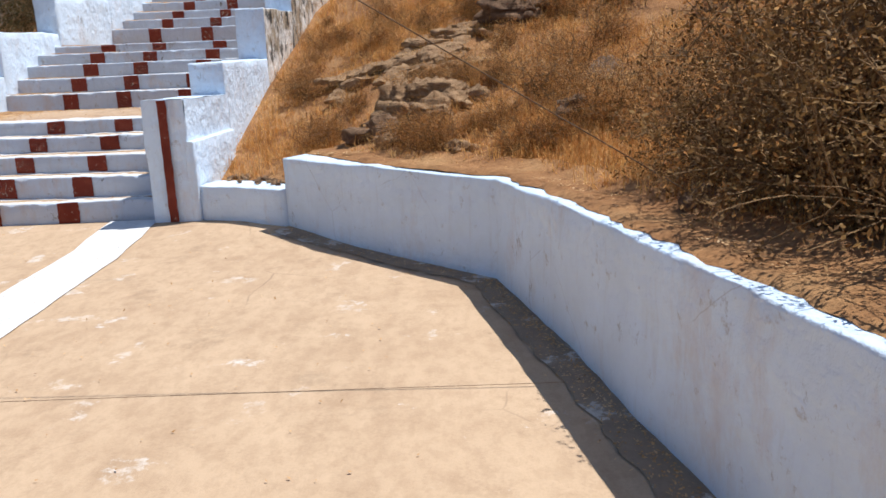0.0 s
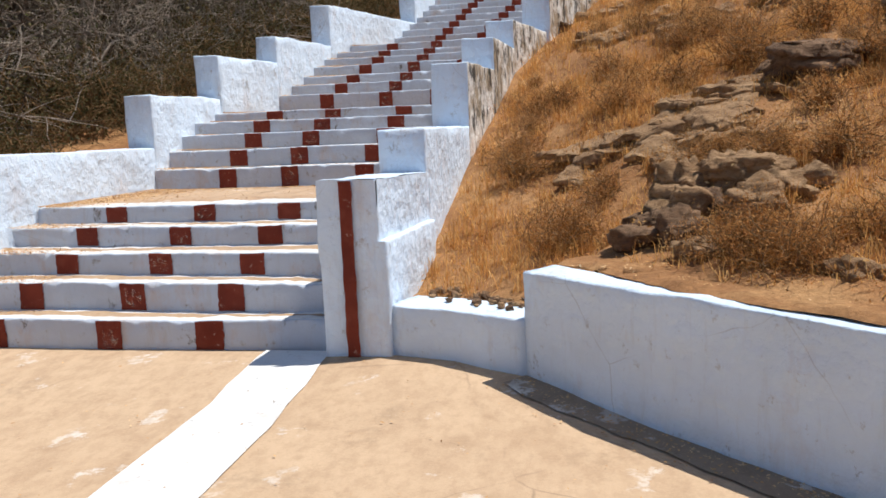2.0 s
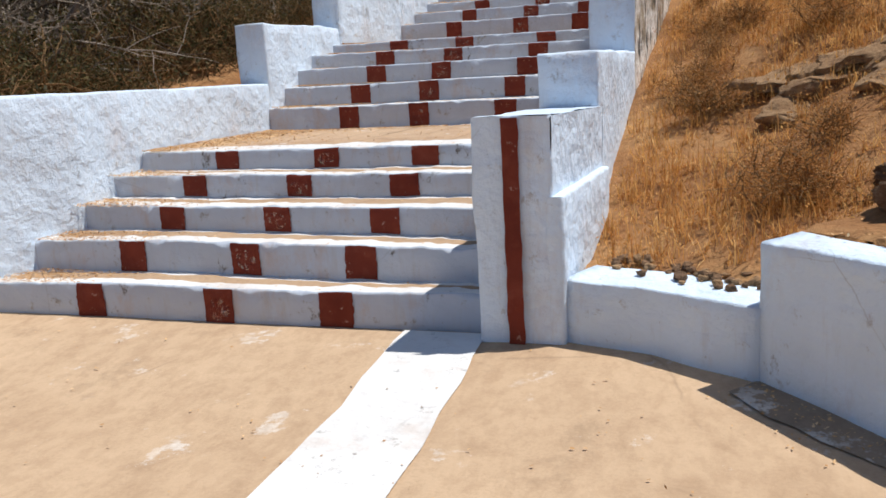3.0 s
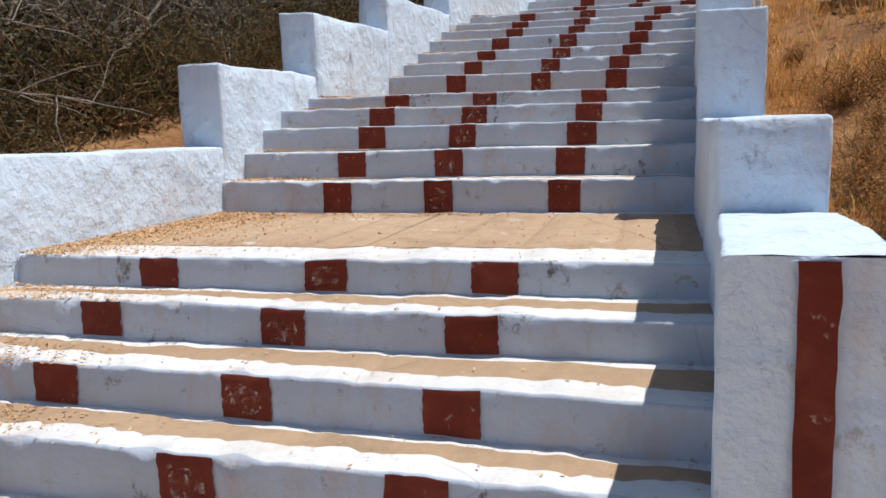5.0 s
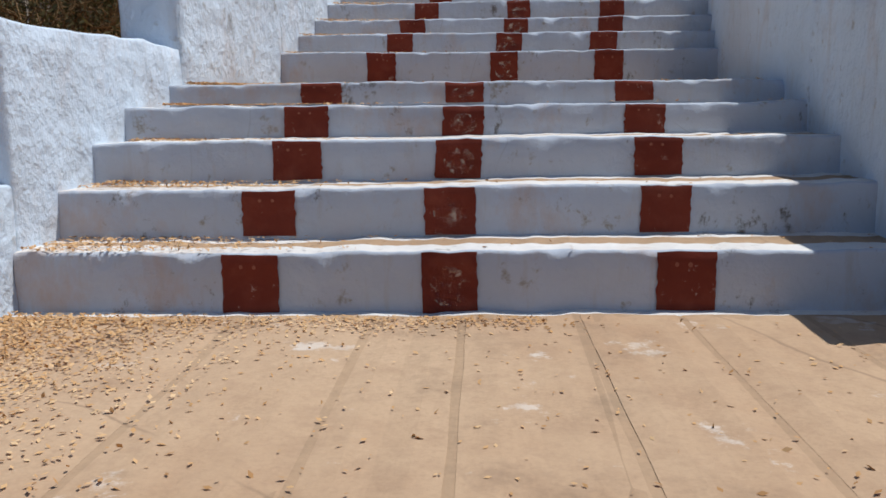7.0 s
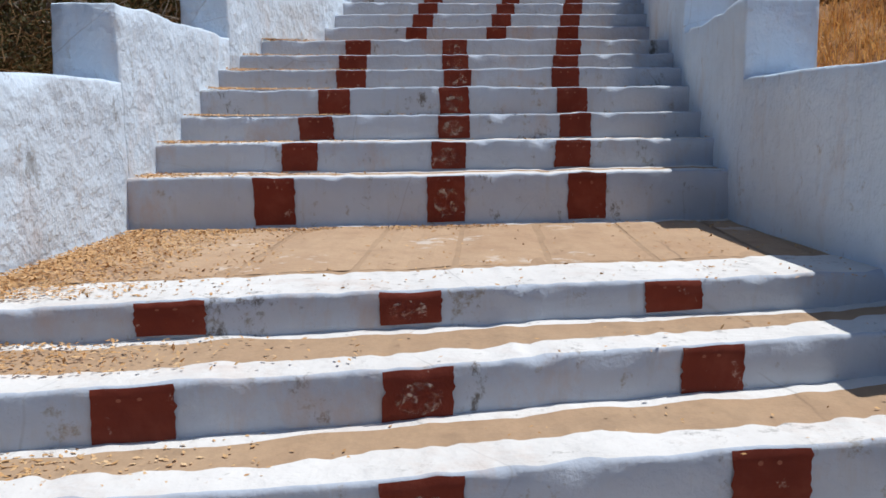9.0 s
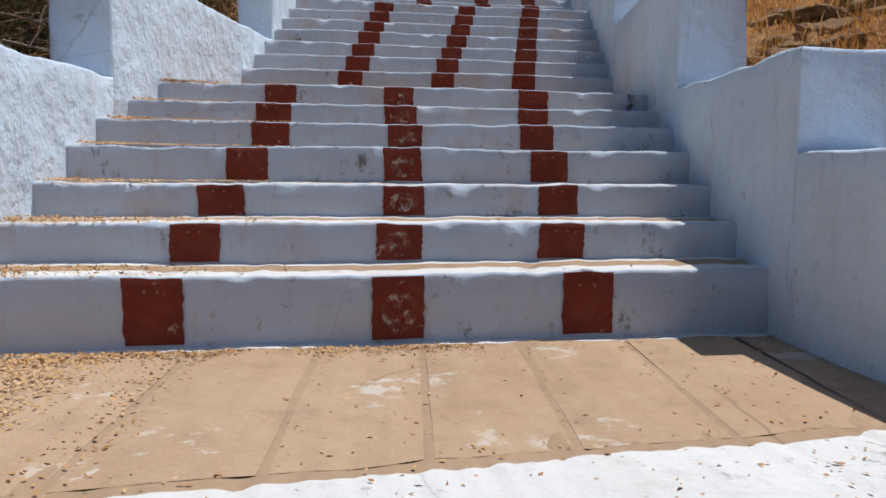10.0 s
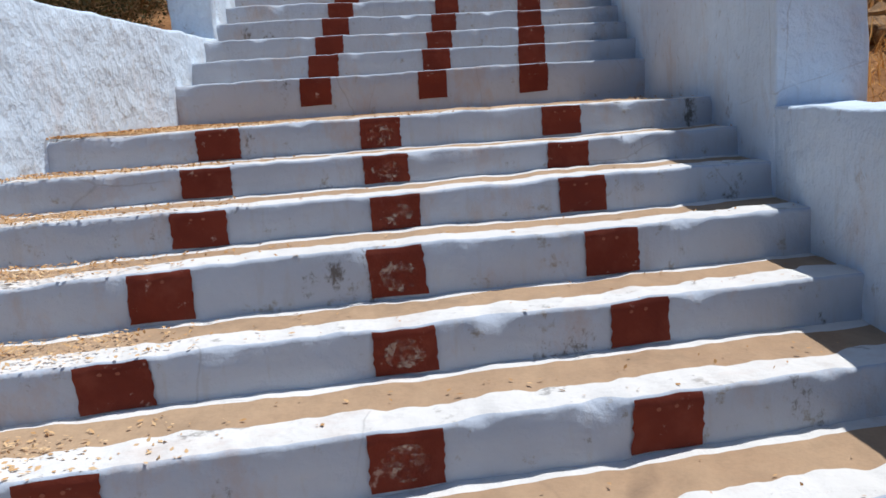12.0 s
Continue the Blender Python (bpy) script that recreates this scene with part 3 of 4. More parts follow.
# stepped parapets: fronts along y and top levels
LB = [(4.0, 1.32), (11.2, 1.93), (12.75, 2.47), (14.4, 2.86), (16.3, 3.53), (19.5, 4.25), (21.1, 4.81), (22.98, 5.41), (25.0, 6.03), (27.24, 6.71), (29.48, 7.39), (31.95, 8.07), (34.52, 8.86)]
RB = [(8.88, 1.45), (10.93, 2.085), (12.46, 2.465), (14.2, 2.85), (15.98, 3.64), (18.62, 4.25), (20.75, 4.87), (22.98, 5.49), (25.23, 6.17), (27.46, 6.85), (29.93, 7.59), (32.62, 8.38), (34.86, 9.06)]
PARAPET = 0.33
for side, rows in (("left", LB), ("right", RB)):
    for (y0, z1), (y1, _) in zip(rows, rows[1:]):
        zb = slope_z(y0) - 0.5
        if side == "left":
            if y0 < 10:
                ys = [11.195, 10.2, 9.15, 8.4, 7.76, 7.0, 4.0]
                top = [1.345, 1.35, 1.36, 1.36, 1.36, 1.35, 1.34]
                ob = wall_run("low_parapet", [(along(LEFT, q), q) for q in ys], [(along(LEFT, q) - PARAPET, q) for q in ys], [-0.3] * 7, top, [WHITE], amp=0.02)
                tagged(ob, "long low whitewashed parapet beside the lowest steps", "parapet", kind="structure")
                continue
            a, b = along(LEFT, y0), along(LEFT, y1)
            base = [(a - PARAPET, y0), (a, y0), (b, y1 + 0.01), (b - PARAPET, y1 + 0.01)]
            ob = block("parapet_block", base, zb, z1, [WHITE], 0.09, 0.016)
        else:
            a, b = along(RIGHT, y0), along(RIGHT, y1)
            wide = PARAPET + (0.05 if y0 < 15 else 0.11)
            base = [(a, y0), (a + wide, y0), (b + wide, y1 + 0.01), (b, y1 + 0.01)]
            ob = block("parapet_block", base, zb, z1, [WHITE, WHITE_OLD], 0.09, 0.014, side_mat={1: 1} if y0 > 10 else None)
        tagged(ob, "whitewashed masonry parapet block stepping up beside the stairs", "parapet", "stair parapet", "structure")

# end pillar at the foot of the right parapet
pillar = block("end_pillar", [(-1.665, 7.62), (-1.272, 7.635), (-1.17, 8.87), (-1.565, 8.89)], -0.1, [1.15, 1.145, 1.115, 1.115], [WHITE], 0.09)
tagged(pillar, "whitewashed end pillar with one vertical red stripe", "pillar", kind="structure")
foot = block("pillar_foot", [(-1.30, 7.629), (-1.218, 7.632), (-1.13, 8.85), (-1.30, 8.85)], -0.1, 0.75, [WHITE])
foot.parent = pillar
vv, ff = [], []
for a in range(41):
    v = a / 40
    for b in range(4):
        u = b / 3
        x = -1.512 + 0.004 * v + 0.083 * u + (0.008 * n3(v * 6, b, 0, 1.7) if b in (0, 3) else 0) + 0.008 * (1 - v)
        vv.append((x, 7.602 - 0.006 * n3(x, 0, v * 2), 0.0 + 1.142 * v))
for a in range(40):
    for b in range(3):
        ff.append((a * 4 + b, a * 4 + b + 1, a * 4 + b + 5, a * 4 + b + 4))
mesh_ob("red_stripe", vv, ff, RED, None, pillar)

# low retaining wall along the court
stub = wall_run("low_wall", [(-1.24, 7.68), (-0.8, 7.56), (-0.33, 7.31)], [(-1.10, 8.00), (-0.62, 7.84), (-0.1, 7.6)], [-0.2] * 3, [0.33, 0.32, 0.32], [WHITE], 0.08)
tagged(stub, "low whitewashed kerb wall beside the end pillar", "wall", kind="structure")
fr, bk = [], []
for k, (x, y) in enumerate(WALL):
    p, q = Vector(WALL[max(0, k - 1)]), Vector(WALL[min(len(WALL) - 1, k + 1)])
    d = (q - p).normalized()
    fr.append((x, y))
    bk.append((x - d.y * WALL_WIDE, y + d.x * WALL_WIDE))
wall = wall_run("retaining_wall", fr, bk, [-0.4] * 7, WALL_TOP, [WHITE], 0.08, 0.014)
tagged(wall, "low whitewashed retaining wall bending along the courtyard", "wall", kind="structure")


def wall_strip(name, cols, fz, mat, label, category, k0=0):
    """A narrow strip of ground that follows the low wall; cols give offsets from its face, towards the hill."""
    verts, faces, rows = [], [], 0
    for k in range(k0, 6):
        a, b = Vector(fr[k]), Vector(fr[k + 1])
        na, nb = (Vector(bk[k]) - a).normalized(), (Vector(bk[k + 1]) - b).normalized()
        n = int((b - a).length / 0.05)
        for i in range(n):
            u = i / n
            p, nrm = a.lerp(b, u), na.lerp(nb, u).normalized()
            top = WALL_TOP[k] + (WALL_TOP[k + 1] - WALL_TOP[k]) * u
            for c, ragged in cols:
                q = p + nrm * (c + (0.24 * max(0.0, 1 - math.hypot(p.x + 0.34, p.y - 7.22) / 1.0) if c > 0 else 0) + ragged * (n3(p.x, p.y, c, 3.0) + 0.8 * n3(p.x, p.y, c + 5, 9.0)))
                verts.append((q.x, q.y, fz(q.x, q.y, top, c)))
            rows += 1
    w = len(cols)
    for j in range(rows - 1):
        for i in range(w - 1):
            faces.append((j * w + i, j * w + i + 1, (j + 1) * w + i + 1, (j + 1) * w + i))
    return tagged(mesh_ob(name, verts, faces, mat), label, category, kind="structure")


wall_strip("soil_shelf", [(0.075, 0.05), (0.13, 0.03), (0.22, 0.02), (0.36, 0.0), (0.55, 0.0)],
           lambda x, y, top, c: top + (0.006 if c < 0.1 else 0.026 + 0.02 * n3(x, y, 0, 5.0)) + (0.05 if c > 0.5 else 0), SOIL, "bare soil and gravel shelf behind the low wall", "ground")
# dirty strip kept within the wall's shadow, its colour deepening that shadow
wall_strip("gutter", [(0.01, 0.0), (-0.06, 0.0), (-0.12, 0.02), (-0.19, 0.035)],
           lambda x, y, top, c: court_z(y) + 0.0085 + 0.004 * n3(x, y, 0, 1.1), SHADED_GUTTER, "dirty gutter strip at the wall foot, darkened with the wall's shade", "pavement")


# plants, built from arrays
rng = np.random.default_rng(7)


def fast_mesh(name, verts, tris, mat, parent=None):
    verts, tris = np.asarray(verts, np.float32), np.asarray(tris, np.int32)
    me = bpy.data.meshes.new(name)
    me.vertices.add(len(verts))
    me.vertices.foreach_set("co", verts.ravel())
    me.loops.add(tris.size)
    me.loops.foreach_set("vertex_index", tris.ravel())
    me.polygons.add(len(tris))
    me.polygons.foreach_set("loop_start", np.arange(0, tris.size, 3, dtype=np.int32))
    me.update(calc_edges=True)
    me.materials.append(mat)
    ob = new(name, me)
    if parent:
        ob.parent = parent
    return ob


def blades(roots, lengths, widths, spread, bend):
    """Bent tapering blades on given roots."""
    n = len(roots)
    ang = rng.uniform(0, 2 * np.pi, n)
    lean = rng.normal(0, spread, n)
    out = np.stack([np.cos(ang), np.sin(ang), 0 * ang], 1)
    side = np.stack([-np.sin(ang), np.cos(ang), 0 * ang], 1)
    up = np.array([0, 0, 1.0])
    d1 = out * np.sin(lean)[:, None] + up * np.cos(lean)[:, None]
    l2 = lean + rng.normal(bend, 0.5, n)
    d2 = out * np.sin(l2)[:, None] + up * np.cos(l2)[:, None]
    mid = roots + d1 * (lengths * 0.55)[:, None]
    tip = mid + d2 * (lengths * 0.5)[:, None]
    w = side * (widths / 2)[:, None]
    v = np.stack([roots - w, roots + w, mid + w * 0.75, mid - w * 0.75, tip], 1).reshape(-1, 3)
    o = np.arange(n)[:, None] * 5
    t = np.concatenate([o + [0, 1, 2], o + [0, 2, 3], o + [3, 2, 4]], 1).reshape(-1, 3)
    return v, t


def flakes(points, sizes, flat=1.0, aspect=2.2):
    """Small leaf-shaped quads, each turned at random."""
    n = len(points)
    a = rng.normal(0, 1, (n, 3))
    a[:, 2] *= flat
    a /= np.linalg.norm(a, axis=1)[:, None] + 1e-9
    b = np.cross(a, rng.normal(0, 1, (n, 3)) * [1, 1, 1] if flat > 0.5 else np.tile([0, 0, 1.0], (n, 1)) + rng.normal(0, 0.25, (n, 3)))
    b /= np.linalg.norm(b, axis=1)[:, None] + 1e-9
    la, lb = a * (sizes / 2)[:, None], b * (sizes / aspect / 2)[:, None]
    v = np.stack([points - la, points + lb, points + la, points - lb], 1).reshape(-1, 3)
    o = np.arange(n)[:, None] * 4
    t = np.concatenate([o + [0, 1, 2], o + [0, 2, 3]], 1).reshape(-1, 3)
    return v, t


def hill_free(x, y):
    if y > 8.3:
        return x > along(RIGHT, y) + 0.5
    d, top = beyond(x, y)
    return d > 0.22


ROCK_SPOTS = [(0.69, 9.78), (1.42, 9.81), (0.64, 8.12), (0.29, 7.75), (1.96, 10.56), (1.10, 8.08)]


def scatter(count, x0, x1, y0, y1, thin=0.42, rocks=True):
    got = []
    xs, ys, keep = rng.uniform(x0, x1, count), rng.uniform(y0, y1, count), rng.uniform(0, 1, count)
    for x, y, k in zip(xs, ys, keep):
        if not hill_free(x, y):
            continue
        dens = 0.60 + 0.9 * n3(x, y, 17, 0.7) + 0.55 * n3(x, y, 5, 2.6)
        if rocks:
            near = min(math.hypot(x - a, (y - b) * 1.2) for a, b in ROCK_SPOTS)
            if near < 0.28:
                dens -= 0.6
        d = beyond(x, y)[0] if y < 8.3 else 9
        if d < 0.34:
            dens -= 0.8
        if k < dens:
            got.append((x, y, ground_z(x, y) - 0.01))
    return np.array(got)


def hill_grass():
    vs, ts, off = [], [], 0
    for box, count, per, ln, wd in (((-1.2, 5.0, 5.0, 13.0), 9000, 18, 0.16, 0.0055), ((1.7, 7.5, 0.5, 7.0), 6000, 18, 0.17, 0.0055),
                                    ((-1.0, 9.0, 12.5, 23.0), 11000, 10, 0.22, 0.008), ((5.0, 14.0, 3.0, 16.0), 4500, 7, 0.32, 0.014), ((0.0, 16.0, 20.0, 44.0), 4200, 7, 0.45, 0.024)):
        roots = scatter(count, box[0], box[1], box[2], box[3])
        r = np.repeat(roots, per, 0)
        r[:, :2] += rng.normal(0, 0.022 + wd * 1.5, (len(r), 2))
        v, t = blades(r, ln * rng.uniform(0.35, 1.35, len(r)), wd * rng.uniform(0.6, 1.4, len(r)), 1.25, 0.8)
        vs.append(v)
        ts.append(t + off)
        off += len(v)
    base = np.concatenate([scatter(14000, -1.2, 5.5, 5.0, 12.5, rocks=False), scatter(9000, 1.7, 7.0, 0.5, 7.5, rocks=False)])
    base = np.repeat(base, 3, 0) + np.abs(rng.normal(0, 1, (len(base) * 3, 3))) * [0, 0, 0.07]
    base[:, :2] += rng.normal(0, 0.07, (len(base), 2))
    v, t = flakes(base, rng.uniform(0.012, 0.038, len(base)), 1.0, 2.4)
    vs.append(v)
    ts.append(t + off)
    ob = fast_mesh("dry_grass", np.concatenate(vs), np.concatenate(ts), GRASS)
    tagged(ob, "golden dry grass tufts over the stony hillside", "grass", kind="stuff")


hill_grass()


def tube(vs, ts, pts, radii, sides=4):
    pts = [Vector(p) for p in pts]
    o = len(vs)
    for k, (p, r) in enumerate(zip(pts, radii)):
        d = (pts[min(k + 1, len(pts) - 1)] - pts[max(k - 1, 0)]).normalized()
        a = d.cross(Vector((0.31, 0.77, 0.55))).normalized()
        b = d.cross(a)
        for i in range(sides):
            w = 2 * math.pi * i / sides
            vs.append(tuple(p + a * r * math.cos(w) + b * r * math.sin(w)))
    for k in range(len(pts) - 1):
        for i in range(sides):
            q = [o + k * sides + i, o + k * sides + (i + 1) % sides, o + (k + 1) * sides + (i + 1) % sides, o + (k + 1) * sides + i]
            ts.append((q[0], q[1], q[2]))
            ts.append((q[0], q[2], q[3]))


def limb(vs, ts, tips, p, d, length, radius, depth, rnd, droop=0.0):
    radius = max(radius, 0.007 if droop > 0.025 else 0.011)
    pts, radii, n = [p.copy()], [radius], 4
    for k in range(n):
        d = (d + Vector((rnd.gauss(0, 0.26), rnd.gauss(0, 0.26), rnd.gauss(0, 0.20) - droop))).normalized()
        p = p + d * length / n
        pts.append(p.copy())
        radii.append(radius * (1 - 0.62 * (k + 1) / n))
        if depth > 0:
            for _ in range(1 if depth > 2 else 2):
                if rnd.random() < 0.85:
                    turn = Vector((rnd.gauss(0, 1), rnd.gauss(0, 1), rnd.gauss(0.15, 0.7))).normalized()
                    limb(vs, ts, tips, p, (d * 0.55 + turn * 0.85).normalized(), length * rnd.uniform(0.5, 0.75), radii[-1] * 0.62, depth - 1, rnd, droop)
        elif k > 0:
            tips.append(p.copy())
    tube(vs, ts, pts, radii, 6 if radius > 0.05 else (4 if radius > 0.012 else 3))


def tree(name, seed, height, trunk_r, stems, leaf_mat, leaves, leaf_size, label, category="tree", bark=BARK, deep=3):
    rnd = random.Random(seed)
    vs, ts, tips = [], [], []
    for k in range(stems):
        a = 2 * math.pi * (k + rnd.random()) / stems
        tilt = rnd.uniform(0.15, 0.7)
        d = Vector((math.cos(a) * tilt, math.sin(a) * tilt, 1)).normalized()
        limb(vs, ts, tips, Vector((rnd.gauss(0, 0.1), rnd.gauss(0, 0.1), -0.25)), d, height * rnd.uniform(0.6, 0.9), trunk_r * rnd.uniform(0.6, 1.0), deep, rnd, 0.02)
    thing = new(name)
    fast_mesh("trunk", vs, ts, bark, thing)
    if leaves:
        t = np.array([tuple(p) for p in tips])
        pick = t[rng.integers(0, len(t), leaves)] + rng.normal(0, 0.10 * height / 3, (leaves, 3))
        v, f = flakes(pick, leaf_size * rng.uniform(0.5, 1.4, leaves))
        fast_mesh("crown", v, f, leaf_mat, thing)
    return tagged(thing, label, category)


PROTO = [
    tree("tree", 3, 3.6, 0.11, 4, LEAF, 6760, 0.048, "bare branching scrub tree with sparse dusty leaves", "tree"),
    tree("tree", 11, 3.2, 0.10, 6, LEAF, 1500, 0.06, "tangled leafless scrub tree with pale grey branches", "tree", PALE_BARK, 2),
    tree("tree", 23, 4.4, 0.15, 3, LEAF, 5200, 0.075, "taller dark scrub tree with thin dusty foliage", "tree"),
    tree("tree", 31, 3.4, 0.08, 4, LEAF_GREEN, 6000, 0.075, "small green-leaved scrub tree behind the parapet", "tree"),
]
SPOTS = [(0, -6.32, 11.11, 1.0), (1, -5.72, 9.35, 0.85), (2, -6.12, 13.53, 1.0), (1, -7.52, 12.16, 1.05), (0, -7.12, 8.47, 1.0), (1, -6.02, 15.11, 0.9), (0, -7.72, 14.27, 1.1),
         (2, -9.12, 10.89, 1.1), (1, -8.92, 8.08, 1.0), (0, -9.32, 13.21, 1.15), (3, -6.72, 16.68, 0.95), (1, -5.72, 17.90, 0.9), (2, -8.72, 16.37, 1.1), (3, -5.42, 20.07, 0.95), (0, -7.02, 19.40, 1.0),
         (1, -5.12, 22.09, 0.95), (3, -6.52, 22.31, 1.1), (2, -4.72, 24.55, 0.95), (0, -4.52, 27.02, 1.0), (3, -3.52, 29.48, 1.0), (2, -11.12, 14.16, 1.3), (2, -11.62, 9.90, 1.3), (0, -10.72, 18.20, 1.3),
         (2, -9.12, 21.64, 1.3), (1, -7.40, 6.40, 0.9), (1, -8.52, 26.12, 1.3), (2, -2.00, 33.40, 1.0), (3, -6.62, 31.72, 1.4),
         (3, 5.64, 19.18, 1.0), (2, 7.15, 22.20, 1.1), (0, 3.91, 23.32, 1.0), (2, 4.77, 27.24, 1.2), (3, 9.09, 18.20, 1.1), (3, 2.83, 29.48, 1.1), (2, 8.12, 29.48, 1.4), (0, 11.90, 20.52, 1.4)]
SPOTS += [(1, along(LEFT, yy) - 0.5, yy, rng.uniform(0.42, 0.62)) for yy in np.linspace(5.8, 19.5, 16)]
SPOTS += [(int(rng.integers(0, 3)), -6.6 - 4.5 * rng.random(), 6.0 + 18 * rng.random(), rng.uniform(0.75, 1.2)) for i in range(16)]
SPOTS += [(int(rng.integers(0, 4)), -13 - 14 * rng.random(), 6.0 + 44 * rng.random(), rng.uniform(1.2, 1.9)) for i in range(14)]
def reach(ob):
    return max(math.hypot(v.co.x, v.co.y) for c in ob.children for v in c.data.vertices)


def clear_of_walls(x, y, r):
    """Moves a plant away from the stairs and walls until its branches keep clear."""
    if x < along(LEFT, y):
        return min(x, along(LEFT, y) - 0.42 - r)
    while y < 8.3 and beyond(x, y)[0] < r + 0.15:
        x += 0.1
    return max(x, along(RIGHT, y) + 0.5 + r) if y > 8.0 else x


REACH = [reach(ob) * 0.97 for ob in PROTO]
used = set()
for k, x, y, sc in SPOTS:
    x = clear_of_walls(x, y, REACH[k] * sc)
    m = pose(x, y, ground_z(x, y), rng.uniform(-3, 3), rng.uniform(-3, 3), rng.uniform(0, 360))
    ob = PROTO[k]
    if k in used:
        ob = copy_thing(PROTO[k], m)
    else:
        used.add(k)
        ob.matrix_basis = m
    ob.scale = (sc, sc, sc)
    ob["group"] = "scrub trees"


def shrub(seed, radius, height, stems, leaves, leaf_size, mat, label):
    rnd = random.Random(seed)
    vs, ts, tips = [], [], []
    for k in range(stems):
        a = rnd.uniform(0, 2 * math.pi)
        t = rnd.uniform(0.2, 1.2)
        d = Vector((math.cos(a) * t, math.sin(a) * t, 1)).normalized()
        limb(vs, ts, tips, Vector((rnd.gauss(0, radius * 0.3), rnd.gauss(0, radius * 0.3), -0.05)), d, height * rnd.uniform(0.5, 0.95), 0.007, 1, rnd, 0.03)
    thing = new("shrub")
    fast_mesh("stem", vs, ts, TWIG, thing)
    t = np.array([tuple(p) for p in tips])
    pick = t[rng.integers(0, len(t), leaves)] + rng.normal(0, 0.05, (leaves, 3))
    v, f = flakes(pick, leaf_size * rng.uniform(0.5, 1.5, leaves))
    fast_mesh("foliage", v, f, mat, thing)
    return tagged(thing, label, "shrub")


SHRUBS = [
    shrub(5, 0.5, 0.62, 30, 5200, 0.028, SHRUB, "low brown dried shrub on the hillside"),
    shrub(6, 0.4, 0.5, 24, 3000, 0.026, SHRUB, "small twiggy dry shrub among golden grass"),
    shrub(8, 0.6, 0.75, 30, 9500, 0.030, SHRUB, "dense rusty brown thorn shrub above the low wall"),
    shrub(9, 0.5, 0.8, 36, 2400, 0.04, LEAF, "dark dusty undergrowth bush beneath the scrub trees"),
    shrub(14, 0.75, 1.1, 42, 14000, 0.034, THORN, "large dark thorn bush overhanging the bare soil shelf"),
]
REACH = [reach(ob) for ob in SHRUBS]
used = set()
BUSHES = [(4, 2.75, 3.0, 0.62), (4, 2.8, 3.6, 0.6), (4, 2.9, 2.3, 0.7), (4, 2.7, 4.3, 0.55), (4, 2.85, 1.7, 0.7), (4, 3.25, 3.75, 1.0), (4, 3.45, 4.50, 1.0), (4, 3.30, 3.00, 1.0), (4, 3.85, 5.20, 1.1), (4, 4.10, 4.00, 1.2), (4, 4.20, 3.10, 1.2), (2, 4.70, 4.90, 1.3), (2, 4.60, 6.10, 1.1), (4, 3.70, 2.20, 1.1), (2, 5.50, 5.60, 1.4), (4, 5.30, 4.10, 1.4), (2, 5.40, 7.30, 1.2), (2, 6.60, 6.60, 1.5), (2, 6.93, 9.35, 1.3), (2, 5.74, 8.87, 1.0),
          (0, 2.40, 8.47, 0.7), (0, 1.75, 8.61, 0.6), (1, 3.15, 10.01, 0.9), (0, 2.61, 10.45, 0.7), (0, 3.91, 11.74, 0.9), (1, 0.99, 11.32, 0.7), (1, 1.86, 12.47, 0.8), (1, 0.24, 12.78, 0.7), (0, 3.00, 7.20, 0.75), (0, 2.00, 6.30, 0.45), (1, 2.60, 5.50, 0.5), (1, -0.20, 11.74, 0.5), (0, 4.45, 13.42, 1.0),(2, 3.30, 4.30, 1.0), (2, 3.70, 5.20, 1.1), (2, 3.30, 3.40, 0.95), (2, 4.20, 4.20, 1.3), (2, 3.90, 6.20, 1.0), (2, 4.70, 5.40, 1.3), (0, 2.90, 5.70, 0.8), (0, 3.00, 6.70, 0.8), (0, 2.50, 6.50, 0.6), (1, 2.10, 7.60, 0.8), (0, 3.40, 7.60, 0.9),
          (0, 4.40, 7.20, 1.0), (2, 5.40, 6.60, 1.2), (2, 5.20, 4.30, 1.5), (1, 2.94, 9.00, 0.8), (0, 4.23, 9.13, 0.9), (1, 1.60, 7.00, 0.55), (1, 2.29, 11.84, 0.8), (0, 4.99, 11.00, 1.0), (1, 3.58, 12.78, 0.9), (1, 0.13, 9.13, 0.5), (1, -0.50, 10.01, 0.6), (0, 0.34, 10.89, 0.55),
          (1, 1.32, 13.21, 0.8), (0, 6.07, 13.00, 1.1), (2, 6.72, 8.87, 1.2), (2, 4.00, 2.60, 1.3), (2, 4.60, 1.40, 1.4), (0, 3.40, 1.60, 1.0), (1, 2.61, 14.90, 0.9), (0, 1.10, 16.37, 0.8), (1, 3.69, 17.32, 1.0),
          (3, -5.62, 10.67, 0.8), (3, -6.02, 12.16, 0.9), (3, -5.40, 7.81, 0.8), (3, -6.72, 10.01, 1.1), (3, -5.72, 13.00, 0.8), (3, -6.92, 13.63, 1.1), (3, -5.62, 14.38, 0.8), (3, -5.82, 16.16, 0.9), (3, -7.52, 11.11, 1.2), (3, -8.32, 12.78, 1.3),
          (3, -6.12, 18.73, 0.9), (3, -5.32, 20.97, 0.9), (3, -7.92, 9.35, 1.2), (3, -6.40, 7.00, 1.0), (3, -8.12, 14.90, 1.3), (3, -9.32, 15.11, 1.4), (3, -7.12, 17.61, 1.2), (3, 5.20, 20.07, 1.2), (3, 6.50, 20.30, 1.3), (3, 3.69, 21.19, 1.1), (3, 8.01, 20.07, 1.3), (3, 6.07, 23.21, 1.4)]
BUSHES += [(int(rng.integers(0, 2)), -0.9 + 5.0 * rng.random() ** 0.8, yy, rng.uniform(0.28, 0.62)) for yy in 6.0 + 9.0 * rng.random(75)]
